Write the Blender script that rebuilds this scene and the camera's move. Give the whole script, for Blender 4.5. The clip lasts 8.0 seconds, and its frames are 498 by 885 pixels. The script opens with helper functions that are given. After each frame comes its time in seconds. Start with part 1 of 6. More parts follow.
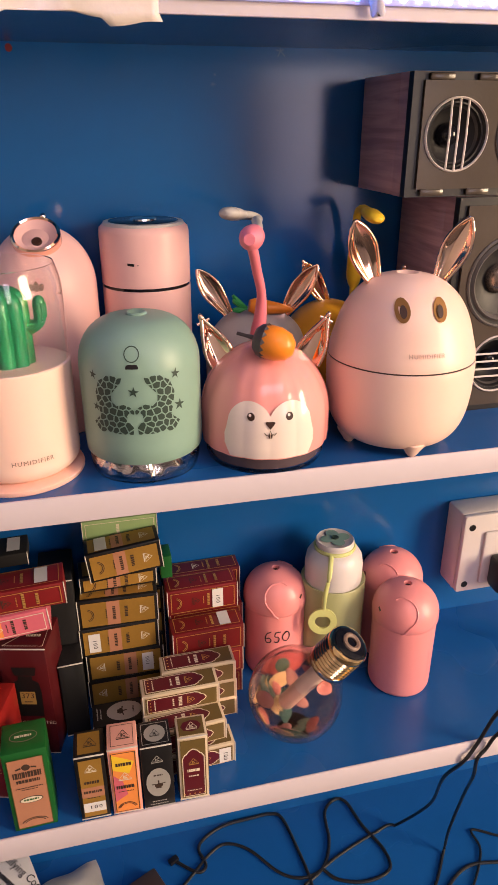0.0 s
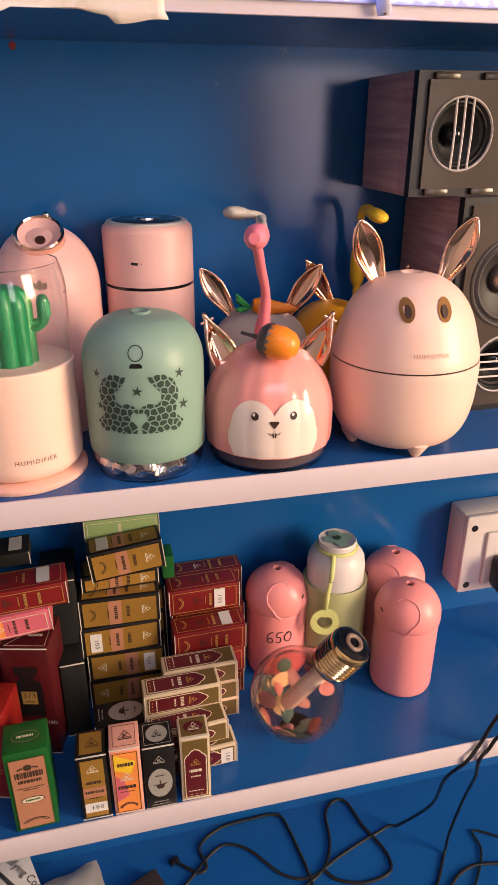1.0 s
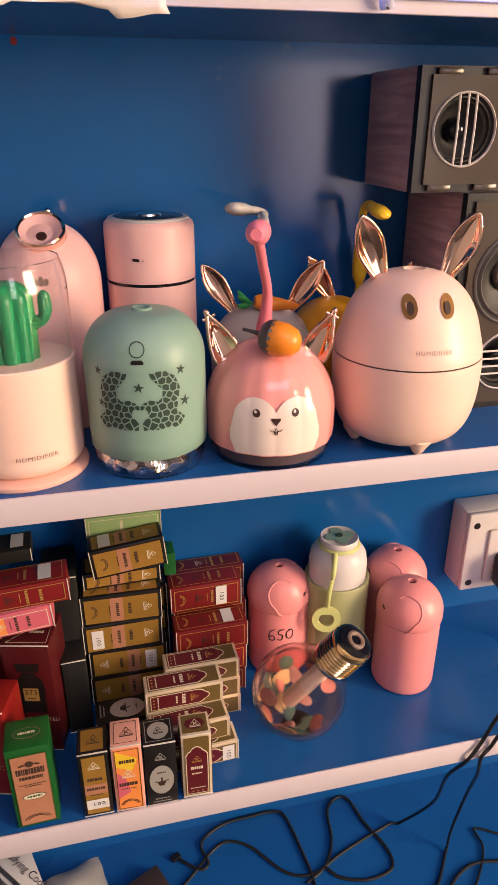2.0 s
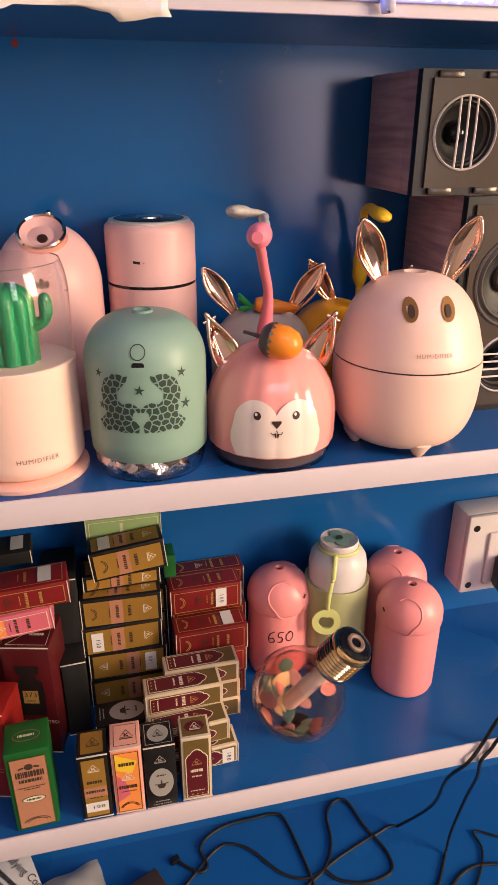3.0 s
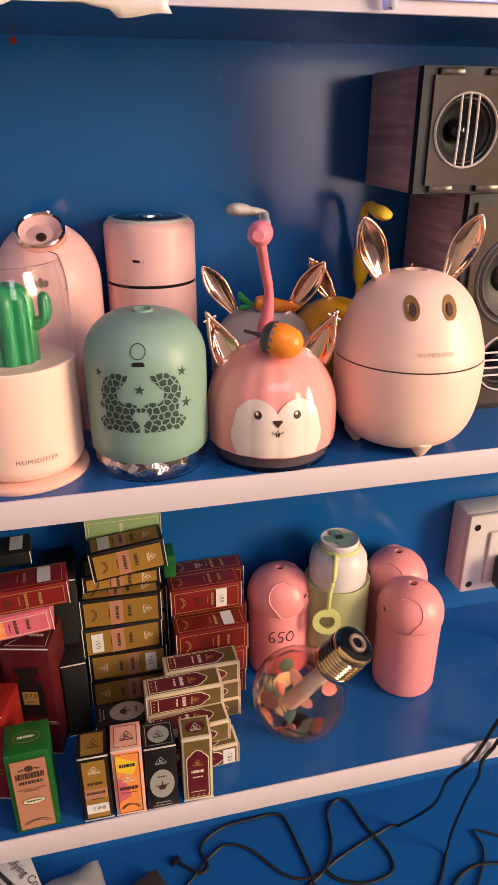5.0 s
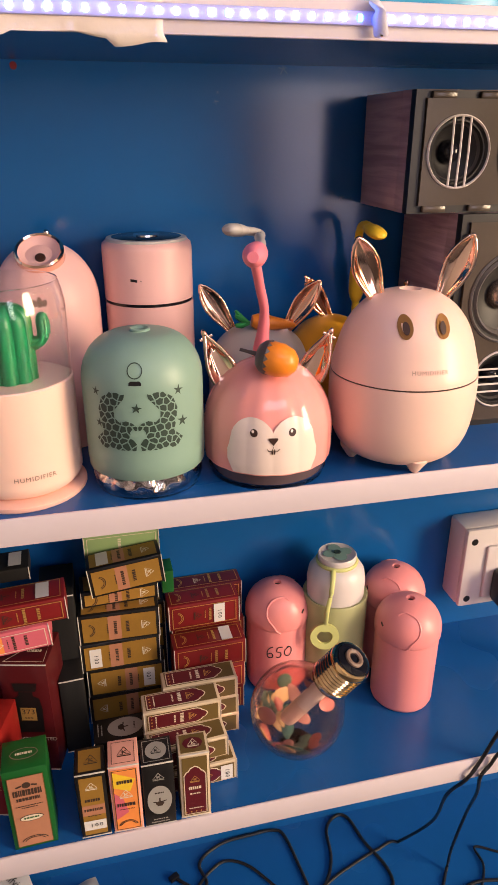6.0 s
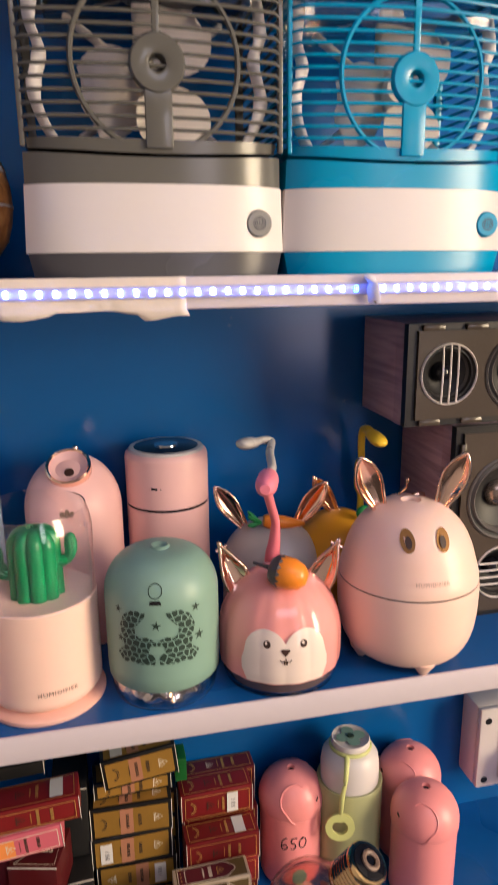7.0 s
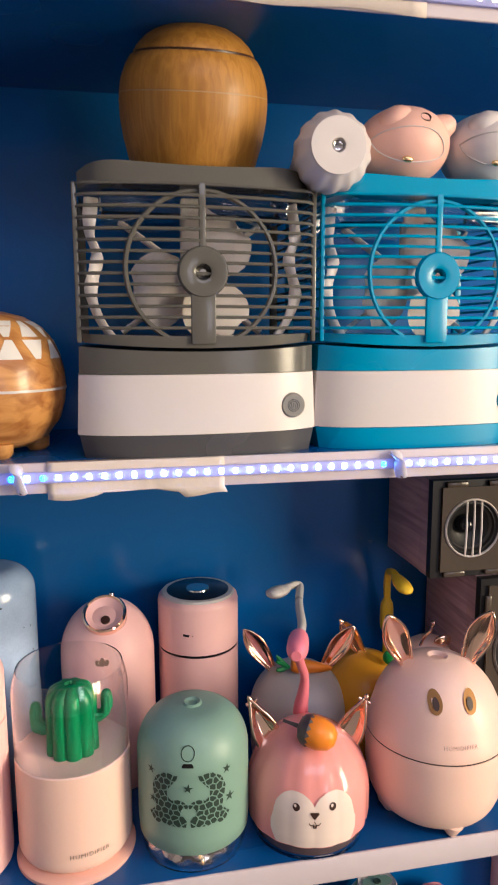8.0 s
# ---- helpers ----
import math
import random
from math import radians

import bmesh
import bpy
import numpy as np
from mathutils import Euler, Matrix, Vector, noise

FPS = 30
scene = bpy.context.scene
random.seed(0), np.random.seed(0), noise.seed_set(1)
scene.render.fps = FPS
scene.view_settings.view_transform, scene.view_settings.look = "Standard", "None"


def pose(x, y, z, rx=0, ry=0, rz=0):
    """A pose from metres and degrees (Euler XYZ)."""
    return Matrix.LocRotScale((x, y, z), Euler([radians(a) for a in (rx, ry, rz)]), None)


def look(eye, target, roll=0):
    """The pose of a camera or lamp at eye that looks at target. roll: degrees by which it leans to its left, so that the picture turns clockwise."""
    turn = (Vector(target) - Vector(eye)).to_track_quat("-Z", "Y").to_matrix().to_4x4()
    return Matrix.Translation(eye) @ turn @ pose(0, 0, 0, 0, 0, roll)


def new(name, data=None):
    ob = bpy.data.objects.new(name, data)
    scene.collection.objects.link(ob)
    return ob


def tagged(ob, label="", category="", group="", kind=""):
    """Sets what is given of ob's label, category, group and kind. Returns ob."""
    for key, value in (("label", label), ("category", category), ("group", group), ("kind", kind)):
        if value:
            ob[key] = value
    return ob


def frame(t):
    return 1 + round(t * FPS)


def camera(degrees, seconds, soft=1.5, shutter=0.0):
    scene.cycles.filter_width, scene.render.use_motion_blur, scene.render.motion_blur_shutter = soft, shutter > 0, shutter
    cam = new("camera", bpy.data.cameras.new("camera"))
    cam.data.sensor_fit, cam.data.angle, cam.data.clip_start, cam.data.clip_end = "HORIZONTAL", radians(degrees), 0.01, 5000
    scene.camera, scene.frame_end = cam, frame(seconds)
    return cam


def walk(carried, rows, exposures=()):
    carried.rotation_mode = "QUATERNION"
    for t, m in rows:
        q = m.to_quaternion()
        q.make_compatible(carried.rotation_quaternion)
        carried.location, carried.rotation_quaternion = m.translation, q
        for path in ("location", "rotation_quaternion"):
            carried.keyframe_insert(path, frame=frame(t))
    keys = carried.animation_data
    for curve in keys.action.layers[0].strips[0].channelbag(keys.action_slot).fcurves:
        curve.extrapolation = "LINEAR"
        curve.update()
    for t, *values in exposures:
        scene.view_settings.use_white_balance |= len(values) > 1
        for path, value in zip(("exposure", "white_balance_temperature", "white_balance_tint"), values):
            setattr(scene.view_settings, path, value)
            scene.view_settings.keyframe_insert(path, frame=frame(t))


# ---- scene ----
cam = camera(39.64, 8.0, soft=1.3, shutter=0.25)
ROWS = [
    (0.0, -0.0569, -0.4415, 1.4375, 65.202, 0.081, -13.486),
    (0.5, -0.0594, -0.4401, 1.4377, 65.343, 0.097, -13.490),
    (1.0, -0.0599, -0.4396, 1.4366, 65.215, -0.075, -13.490),
    (1.5, -0.0588, -0.4393, 1.4353, 64.973, 0.016, -13.311),
    (3.0, -0.0600, -0.4379, 1.4364, 65.124, -0.158, -13.312),
    (3.5, -0.0597, -0.4385, 1.4335, 64.764, -0.091, -13.355),
    (4.0, -0.0606, -0.4381, 1.4369, 65.255, 0.011, -13.326),
    (4.5, -0.0605, -0.4365, 1.4350, 65.001, 0.047, -13.392),
    (5.0, -0.0614, -0.4350, 1.4354, 65.067, -0.102, -13.517),
    (6.3, -0.0575, -0.4390, 1.4425, 66.150, 0.100, -13.400),
    (6.5, -0.0569, -0.4380, 1.4458, 66.372, 0.389, -13.450),
    (6.6, -0.0555, -0.4387, 1.4570, 67.200, 0.700, -13.500),
    (6.8, -0.0560, -0.4408, 1.4960, 71.300, 0.600, -13.400),
    (7.0, -0.0626, -0.4469, 1.5227, 75.463, 0.603, -12.854),
    (7.2, -0.0635, -0.4470, 1.5430, 76.300, 0.900, -12.300),
    (7.5, -0.0635, -0.4497, 1.5680, 78.470, 0.693, -12.219),
    (8.0, -0.0751, -0.4564, 1.5989, 81.130, 0.207, -11.189),
]
walk(cam, [(t, pose(x, y, z, rx, ry, rz)) for t, x, y, z, rx, ry, rz in ROWS], exposures=[(0.0, -0.02, 6360, 13), (6.3, -0.02, 6310, 11), (7.2, -0.22, 5740, 3), (8.0, -0.20, 5610, 1)])

# ---- light: evening daylight through a shopfront, behind and to the right ----
world = bpy.data.worlds.new("world")
scene.world = world
world.use_nodes = True
sky = world.node_tree.nodes.new("ShaderNodeTexSky")
sky.sky_type, sky.sun_disc = "NISHITA", False
sky.sun_elevation, sky.sun_rotation = radians(12), radians(130)
world.node_tree.links.new(sky.outputs[0], world.node_tree.nodes["Background"].inputs[0])
world.node_tree.nodes["Background"].inputs[1].default_value = 0.12


def area_lamp(name, eye, target, sx, sy, watts, color):
    data = bpy.data.lights.new(name, "AREA")
    data.shape, data.size, data.size_y, data.energy, data.color = "RECTANGLE", sx, sy, watts, color
    ob = new(name, data)
    ob.matrix_world = look(eye, target)
    return ob


# daylight in the door's opening and shop window, plus an added ceiling fill
area_lamp("door_daylight", (2.02, -1.35, 1.70), (0.1, 0.05, 1.20), 0.75, 1.2, 88, (1.0, 0.75, 0.50))
area_lamp("ceiling_fill_light", (0.30, -1.30, 2.57), (0.25, -0.95, 0.0), 1.4, 0.8, 15, (0.93, 0.82, 1.0))
area_lamp("shop_window_daylight", (1.18, -2.76, 1.65), (0.1, 0.1, 1.25), 0.5, 1.3, 8.5, (0.95, 0.82, 1.0))


# ---- materials ----
def mat(name, color, rough=0.5, metal=0.0, var=0.08, scale=60.0, bump=0.05, coat=0.0, trans=0.0, ior=1.45, spread=0.0, sheen=0.0, emit=None, sss=0.0, rvar=0.08):
    m = bpy.data.materials.new(name)
    m.use_nodes = True
    nt = m.node_tree
    b = nt.nodes["Principled BSDF"]
    link = nt.links.new
    co = nt.nodes.new("ShaderNodeTexCoord")
    big = nt.nodes.new("ShaderNodeTexNoise")
    big.inputs["Scale"].default_value, big.inputs["Detail"].default_value = scale * 0.25, 3
    fine = nt.nodes.new("ShaderNodeTexNoise")
    fine.inputs["Scale"].default_value, fine.inputs["Detail"].default_value = scale * 6, 4
    link(co.outputs["Object"], big.inputs["Vector"])
    link(co.outputs["Object"], fine.inputs["Vector"])
    mix = nt.nodes.new("ShaderNodeMix")
    mix.data_type = "RGBA"
    mix.inputs["A"].default_value = (*[c * (1 - var) for c in color], 1)
    mix.inputs["B"].default_value = (*[min(1, c * (1 + var)) for c in color], 1)
    add = nt.nodes.new("ShaderNodeMath")
    add.operation = "MULTIPLY_ADD"
    link(fine.outputs["Fac"], add.inputs[0])
    add.inputs[1].default_value = 0.35
    link(big.outputs["Fac"], add.inputs[2])
    sub = nt.nodes.new("ShaderNodeMath")
    sub.operation = "SUBTRACT"
    sub.use_clamp = True
    link(add.outputs[0], sub.inputs[0])
    sub.inputs[1].default_value = 0.18
    link(sub.outputs[0], mix.inputs["Factor"])
    last = mix.outputs["Result"]
    if spread:
        info = nt.nodes.new("ShaderNodeObjectInfo")
        hsv = nt.nodes.new("ShaderNodeHueSaturation")
        mr = nt.nodes.new("ShaderNodeMapRange")
        mr.inputs["To Min"].default_value, mr.inputs["To Max"].default_value = 1 - spread, 1 + spread
        link(info.outputs["Random"], mr.inputs["Value"])
        link(mr.outputs[0], hsv.inputs["Value"])
        link(last, hsv.inputs["Color"])
        last = hsv.outputs["Color"]
    link(last, b.inputs["Base Color"])
    rr = nt.nodes.new("ShaderNodeMapRange")
    rr.inputs["To Min"].default_value, rr.inputs["To Max"].default_value = max(0.02, rough - rvar), min(1, rough + rvar)
    link(big.outputs["Fac"], rr.inputs["Value"])
    link(rr.outputs[0], b.inputs["Roughness"])
    b.inputs["Metallic"].default_value = metal
    b.inputs["Coat Weight"].default_value = coat
    b.inputs["Coat Roughness"].default_value = 0.08
    b.inputs["Transmission Weight"].default_value = trans
    b.inputs["IOR"].default_value = ior
    if sss:
        b.inputs["Subsurface Weight"].default_value = sss
        b.inputs["Subsurface Radius"].default_value = (0.012, 0.006, 0.004)
        b.inputs["Subsurface Scale"].default_value = 0.6
    if bump:
        bp = nt.nodes.new("ShaderNodeBump")
        bp.inputs["Strength"].default_value, bp.inputs["Distance"].default_value = bump, 0.001
        link(fine.outputs["Fac"], bp.inputs["Height"])
        link(bp.outputs[0], b.inputs["Normal"])
    if emit:
        b.inputs["Emission Color"].default_value = (*emit[:3], 1)
        b.inputs["Emission Strength"].default_value = emit[3]
    return m


def wood(name, dark, light, scale=1.0, rough=0.4, axis="X", coat=0.0):
    m = mat(name, light, rough, coat=coat, bump=0)
    nt = m.node_tree
    b = nt.nodes["Principled BSDF"]
    co = nt.nodes.new("ShaderNodeTexCoord")
    mp = nt.nodes.new("ShaderNodeMapping")
    mp.inputs["Scale"].default_value = {"X": (6, 90, 90), "Y": (90, 6, 90), "Z": (90, 90, 6)}[axis]
    no = nt.nodes.new("ShaderNodeTexNoise")
    no.inputs["Scale"].default_value, no.inputs["Detail"].default_value, no.inputs["Distortion"].default_value = scale, 6, 0.6
    rp = nt.nodes.new("ShaderNodeValToRGB")
    rp.color_ramp.elements[0].position, rp.color_ramp.elements[0].color = 0.36, (*dark, 1)
    rp.color_ramp.elements[1].position, rp.color_ramp.elements[1].color = 0.62, (*light, 1)
    bp = nt.nodes.new("ShaderNodeBump")
    bp.inputs["Strength"].default_value, bp.inputs["Distance"].default_value = 0.12, 0.001
    for a, c in ((co.outputs["Object"], mp.inputs["Vector"]), (mp.outputs[0], no.inputs["Vector"]), (no.outputs["Fac"], rp.inputs["Fac"]),
                 (rp.outputs["Color"], b.inputs["Base Color"]), (no.outputs["Fac"], bp.inputs["Height"]), (bp.outputs[0], b.inputs["Normal"])):
        nt.links.new(a, c)
    return m


LAMINATE = mat("blue_laminate", (0.007, 0.092, 0.32), 0.165, var=0.12, scale=9, bump=0.02, rvar=0.06)
SHELFTOP = mat("blue_shelf_laminate", (0.008, 0.088, 0.31), 0.27, var=0.14, scale=14, bump=0.03, rvar=0.08)
EDGE = mat("white_edge_band", (0.57, 0.50, 0.535), 0.38, var=0.05, scale=25, bump=0.05)
PAINT = mat("cream_paint", (0.66, 0.62, 0.60), 0.7, var=0.06, scale=4)
FLOOR = mat("grey_floor", (0.07, 0.062, 0.058), 0.5, var=0.15, scale=6)
PEACH = mat("peach_plastic", (0.80, 0.47, 0.38), 0.42, var=0.03, scale=30, bump=0.02, sss=0.08)
CREAMPINK = mat("cream_pink_plastic", (0.83, 0.57, 0.47), 0.38, var=0.03, scale=30, bump=0.02, sss=0.08)
PINK = mat("blush_pink_plastic", (0.77, 0.47, 0.45), 0.4, var=0.03, scale=30, bump=0.02)
CORAL = mat("coral_pink_plastic", (0.80, 0.28, 0.28), 0.36, var=0.04, scale=30, bump=0.02)
CORALGLOSS = mat("glossy_coral_plastic", (0.83, 0.33, 0.30), 0.16, var=0.03, scale=30, bump=0.0, coat=0.3)
SAGE = mat("sage_green_plastic", (0.21, 0.335, 0.27), 0.42, var=0.04, scale=30, bump=0.03)
# dark green painted for the shade inside openings, and the button's ring
SAGEDARK = mat("opening_shade_and_ring", (0.022, 0.045, 0.032), 0.6)
WHITE = mat("white_plastic", (0.66, 0.60, 0.58), 0.35, var=0.03, scale=30, bump=0.02)
OFFWHITE = mat("grey_white_plastic", (0.50, 0.47, 0.45), 0.3, var=0.04, scale=30, bump=0.02)
BLACK = mat("black_plastic", (0.007, 0.006, 0.007), 0.35, var=0.2, scale=40, bump=0.05)
GLOSSBLACK = mat("glossy_black", (0.008, 0.008, 0.012), 0.08, bump=0)
CHARCOAL = mat("charcoal_plastic", (0.068, 0.053, 0.042), 0.2, var=0.15, scale=50, bump=0.08)
ROSEGOLD = mat("rose_gold_chrome", (0.93, 0.65, 0.50), 0.10, metal=1.0, var=0.02, bump=0, rvar=0.03)
GOLD = mat("gold_chrome", (0.86, 0.62, 0.32), 0.14, metal=1.0, var=0.05, bump=0, rvar=0.04)
CHROME = mat("chrome", (0.75, 0.73, 0.72), 0.1, metal=1.0, var=0.03, bump=0, rvar=0.04)
BROWNLINE = mat("brown_print", (0.045, 0.02, 0.014), 0.4)
TAUPE = mat("taupe_print", (0.20, 0.13, 0.10), 0.5)
PALEPRINT = mat("faded_print", (0.46, 0.30, 0.24), 0.5)
ORANGE = mat("orange_plastic", (0.83, 0.25, 0.02), 0.33, var=0.07, scale=60, bump=0.06)
ACORNCAP = mat("dark_acorn_cap", (0.07, 0.055, 0.055), 0.4, var=0.2, scale=120, bump=0.2)
YELLOW = mat("golden_yellow_plastic", (0.70, 0.33, 0.02), 0.3, var=0.04, scale=30, bump=0.02)
LEMON = mat("lemon_plastic", (0.76, 0.50, 0.03), 0.35, var=0.04, scale=30, bump=0.02)
ROSE = mat("rose_pink_rubber", (0.80, 0.22, 0.28), 0.45, var=0.04, scale=40, bump=0.03)
LIME = mat("pale_lime_rubber", (0.58, 0.60, 0.22), 0.45, var=0.04, scale=40, bump=0.02)
# the sleeve's lime, with its shading put into the colour
LIMESLEEVE = mat("shaded_lime_plastic", (0.40, 0.40, 0.19), 0.4, var=0.04, scale=40, bump=0.02)
CACTUS = mat("cactus_green_plastic", (0.004, 0.15, 0.05), 0.33, var=0.06, scale=40, bump=0.03)
LEAF = mat("leaf_green_plastic", (0.02, 0.27, 0.06), 0.4)
CREAMFACE = mat("cream_face_print", (0.80, 0.66, 0.58), 0.2, var=0.02, bump=0, coat=0.3)
GREYPLASTIC = mat("grey_plastic", (0.105, 0.10, 0.088), 0.2, var=0.05, scale=30, bump=0.03)
GREYDARK = mat("dark_grey_plastic", (0.07, 0.068, 0.075), 0.25, var=0.05, scale=30, bump=0.02)
BLUEPLASTIC = mat("cyan_blue_plastic", (0.006, 0.27, 0.49), 0.28, var=0.05, scale=30, bump=0.02)
PALEBLADE = mat("pale_blade_plastic", (0.83, 0.77, 0.74), 0.35, var=0.04, scale=20, bump=0.02)
SPKWOOD = wood("purple_brown_veneer", (0.29, 0.185, 0.225), (0.48, 0.325, 0.37), 2.0, 0.4, "Y")
BAMBOO = wood("honey_bamboo_print", (0.30, 0.130, 0.016), (0.41, 0.195, 0.030), 2.6, 0.48, "Z", coat=0.06)
BAMBOOX = wood("swirled_honey_wood_print", (0.30, 0.11, 0.025), (0.55, 0.27, 0.08), 1.2, 0.35, "X", coat=0.2)
PAPER = mat("white_paper", (0.66, 0.63, 0.60), 0.75, var=0.06, scale=40, bump=0.1)
TAPE = mat("cream_tape", (0.66, 0.57, 0.51), 0.6, var=0.08, scale=25, bump=0.3)
CABLE = mat("black_cable", (0.012, 0.012, 0.014), 0.35, var=0.1, bump=0.02)
INK = mat("black_marker_ink", (0.01, 0.01, 0.012), 0.5)
LEDWHITE = mat("led_chip", (0.8, 0.85, 1.0), 0.4, emit=(0.20, 0.33, 1.0, 120.0))
LEDBLUE = mat("blue_led_chip", (0.2, 0.5, 1.0), 0.4, emit=(0.03, 0.22, 1.0, 60.0))
LEDWARM = mat("warm_led_chip", (1.0, 0.9, 0.5), 0.4, emit=(1.0, 0.82, 0.34, 9.0))
STRIP = mat("lavender_strip", (0.42, 0.42, 0.78), 0.3, var=0.04, bump=0.02)
SILICONE = mat("milky_clip", (0.62, 0.58, 0.66), 0.3, bump=0.02)


def glass(name, color, rough=0.02, ior=1.45, weight=1.0, coat=0.0):
    m = bpy.data.materials.new(name)
    m.use_nodes = True
    b = m.node_tree.nodes["Principled BSDF"]
    b.inputs["Base Color"].default_value = (*color, 1)
    b.inputs["Roughness"].default_value, b.inputs["IOR"].default_value = rough, ior
    b.inputs["Transmission Weight"].default_value = weight
    b.inputs["Coat Weight"].default_value, b.inputs["Coat Roughness"].default_value = coat, 0.03
    return m


GLASS = glass("clear_plastic", (0.97, 0.95, 0.94), 0.02, 1.12, coat=0.9)
CLEARBASE = glass("clear_crystal_plastic", (0.97, 0.96, 0.96), 0.05, 1.15, coat=0.5)


# ---- mesh helpers ----
def part(name, bm, material, parent=None, label="", smooth=40):
    me = bpy.data.meshes.new(name)
    bmesh.ops.recalc_face_normals(bm, faces=bm.faces)
    bm.to_mesh(me)
    bm.free()
    me.materials.append(material)
    if smooth:
        for p in me.polygons:
            p.use_smooth = True
        me.set_sharp_from_angle(angle=radians(smooth))
    ob = new(name, me)
    if parent:
        ob.parent = parent
    return tagged(ob, label)


def thing(name, m, label, category, group=""):
    ob = new(name)
    ob.empty_display_size = 0.02
    ob.matrix_world = m
    return tagged(ob, label, category, group)


def lathe(profile, seg=56, bm=None, m=None, close=False):
    """A turned body round z from (radius, height) pairs."""
    bm = bm or bmesh.new()
    rings = []
    for r, z in profile:
        if r < 1e-6:
            rings.append([bm.verts.new((0, 0, z))])
        else:
            rings.append([bm.verts.new((r * math.cos(2 * math.pi * i / seg), r * math.sin(2 * math.pi * i / seg), z)) for i in range(seg)])
    pairs = list(zip(rings, rings[1:])) + ([(rings[-1], rings[0])] if close else [])
    for a, b in pairs:
        for i in range(seg):
            j = (i + 1) % seg
            if len(a) == 1 and len(b) == 1:
                continue
            if len(a) == 1:
                bm.faces.new((a[0], b[j], b[i]))
            elif len(b) == 1:
                bm.faces.new((a[i], a[j], b[0]))
            else:
                bm.faces.new((a[i], a[j], b[j], b[i]))
    if m is not None:
        bmesh.ops.transform(bm, matrix=m, verts=[v for ring in rings for v in ring])
    return bm


def arc(r, z, rad, a0, a1, n=8, sz=1.0):
    """Points of a quarter arc for a profile: centre (r, z), angles from the horizontal."""
    return [(max(0.0, r + rad * math.cos(radians(a0 + (a1 - a0) * i / n))), z + sz * rad * math.sin(radians(a0 + (a1 - a0) * i / n))) for i in range(n + 1)]


def box(x0, x1, y0, y1, z0, z1, bevel=0.0, bm=None, m=None, seg=2):
    bm2 = bmesh.new()
    bmesh.ops.create_cube(bm2, size=1, matrix=Matrix.Translation(((x0 + x1) / 2, (y0 + y1) / 2, (z0 + z1) / 2)) @ Matrix.Diagonal((x1 - x0, y1 - y0, z1 - z0, 1)))
    if bevel:
        bmesh.ops.bevel(bm2, geom=bm2.edges[:], offset=bevel, segments=seg, affect="EDGES", profile=0.5)
    if m is not None:
        bmesh.ops.transform(bm2, matrix=m, verts=bm2.verts)
    if bm is None:
        return bm2
    me = bpy.data.meshes.new("tmp")
    bm2.to_mesh(me)
    bm2.free()
    bm.from_mesh(me)
    bpy.data.meshes.remove(me)
    return bm


def spline(points, n=8):
    pts = [Vector(p) for p in points]
    out = []
    for i in range(len(pts) - 1):
        p0, p1, p2, p3 = pts[max(i - 1, 0)], pts[i], pts[i + 1], pts[min(i + 2, len(pts) - 1)]
        for k in range(n):
            t = k / n
            out.append(0.5 * ((2 * p1) + (p2 - p0) * t + (2 * p0 - 5 * p1 + 4 * p2 - p3) * t * t + (3 * p1 - p0 - 3 * p2 + p3) * t ** 3))
    out.append(pts[-1])
    return out


def tube(points, radius, seg=8, bm=None, cap=True, flat=1.0):
    """A round bar along points; radius a number or one for each point."""
    bm = bm or bmesh.new()
    pts = [Vector(p) for p in points]
    n = len(pts)
    rad = radius if isinstance(radius, (list, tuple)) else [radius] * n
    up = Vector((0.13, 0.21, 0.97)).normalized()
    rings = []
    for i, p in enumerate(pts):
        d = (pts[min(i + 1, n - 1)] - pts[max(i - 1, 0)])
        d = d.normalized() if d.length > 1e-9 else Vector((0, 0, 1))
        s = d.cross(up)
        if s.length < 1e-3:
            s = d.cross(Vector((1, 0, 0)))
        s.normalize()
        u = s.cross(d).normalized()
        rings.append([bm.verts.new(p + rad[i] * (math.cos(2 * math.pi * k / seg) * s + flat * math.sin(2 * math.pi * k / seg) * u)) for k in range(seg)])
    for a, b in zip(rings, rings[1:]):
        for k in range(seg):
            bm.faces.new((a[k], a[(k + 1) % seg], b[(k + 1) % seg], b[k]))
    if cap:
        bm.faces.new(rings[0][::-1])
        bm.faces.new(rings[-1])
    return bm


def ball(m, seg=24, rings=14, bm=None):
    bm = bm or bmesh.new()
    bmesh.ops.create_uvsphere(bm, u_segments=seg, v_segments=rings, radius=1, matrix=m)
    return bm


def scaled(x, y, z, sx, sy, sz, rx=0, ry=0, rz=0):
    return pose(x, y, z, rx, ry, rz) @ Matrix.Diagonal((sx, sy, sz, 1))


def radius_at(profile, z):
    for (r0, z0), (r1, z1) in zip(profile, profile[1:]):
        if min(z0, z1) <= z <= max(z0, z1) and abs(z1 - z0) > 1e-9:
            return r0 + (r1 - r0) * (z - z0) / (z1 - z0)
    return profile[0][0]


def wrap(bm, profile, turn=0.0, lift=0.0004, cut=0.006):
    """Lays a flat drawing (u right, v up, in metres) round a turned body, seen from its front (-y), turned by degrees."""
    for _ in range(4):
        long = [e for e in bm.edges if e.calc_length() > cut]
        if not long:
            break
        bmesh.ops.subdivide_edges(bm, edges=long, cuts=1)
        bmesh.ops.triangulate(bm, faces=bm.faces)
    for v in bm.verts:
        r = radius_at(profile, v.co.y) + lift + v.co.z
        a = radians(turn) + v.co.x / max(radius_at(profile, (v.co.y)), 0.004)
        v.co = Vector((r * math.sin(a), -r * math.cos(a), v.co.y))
    return bm


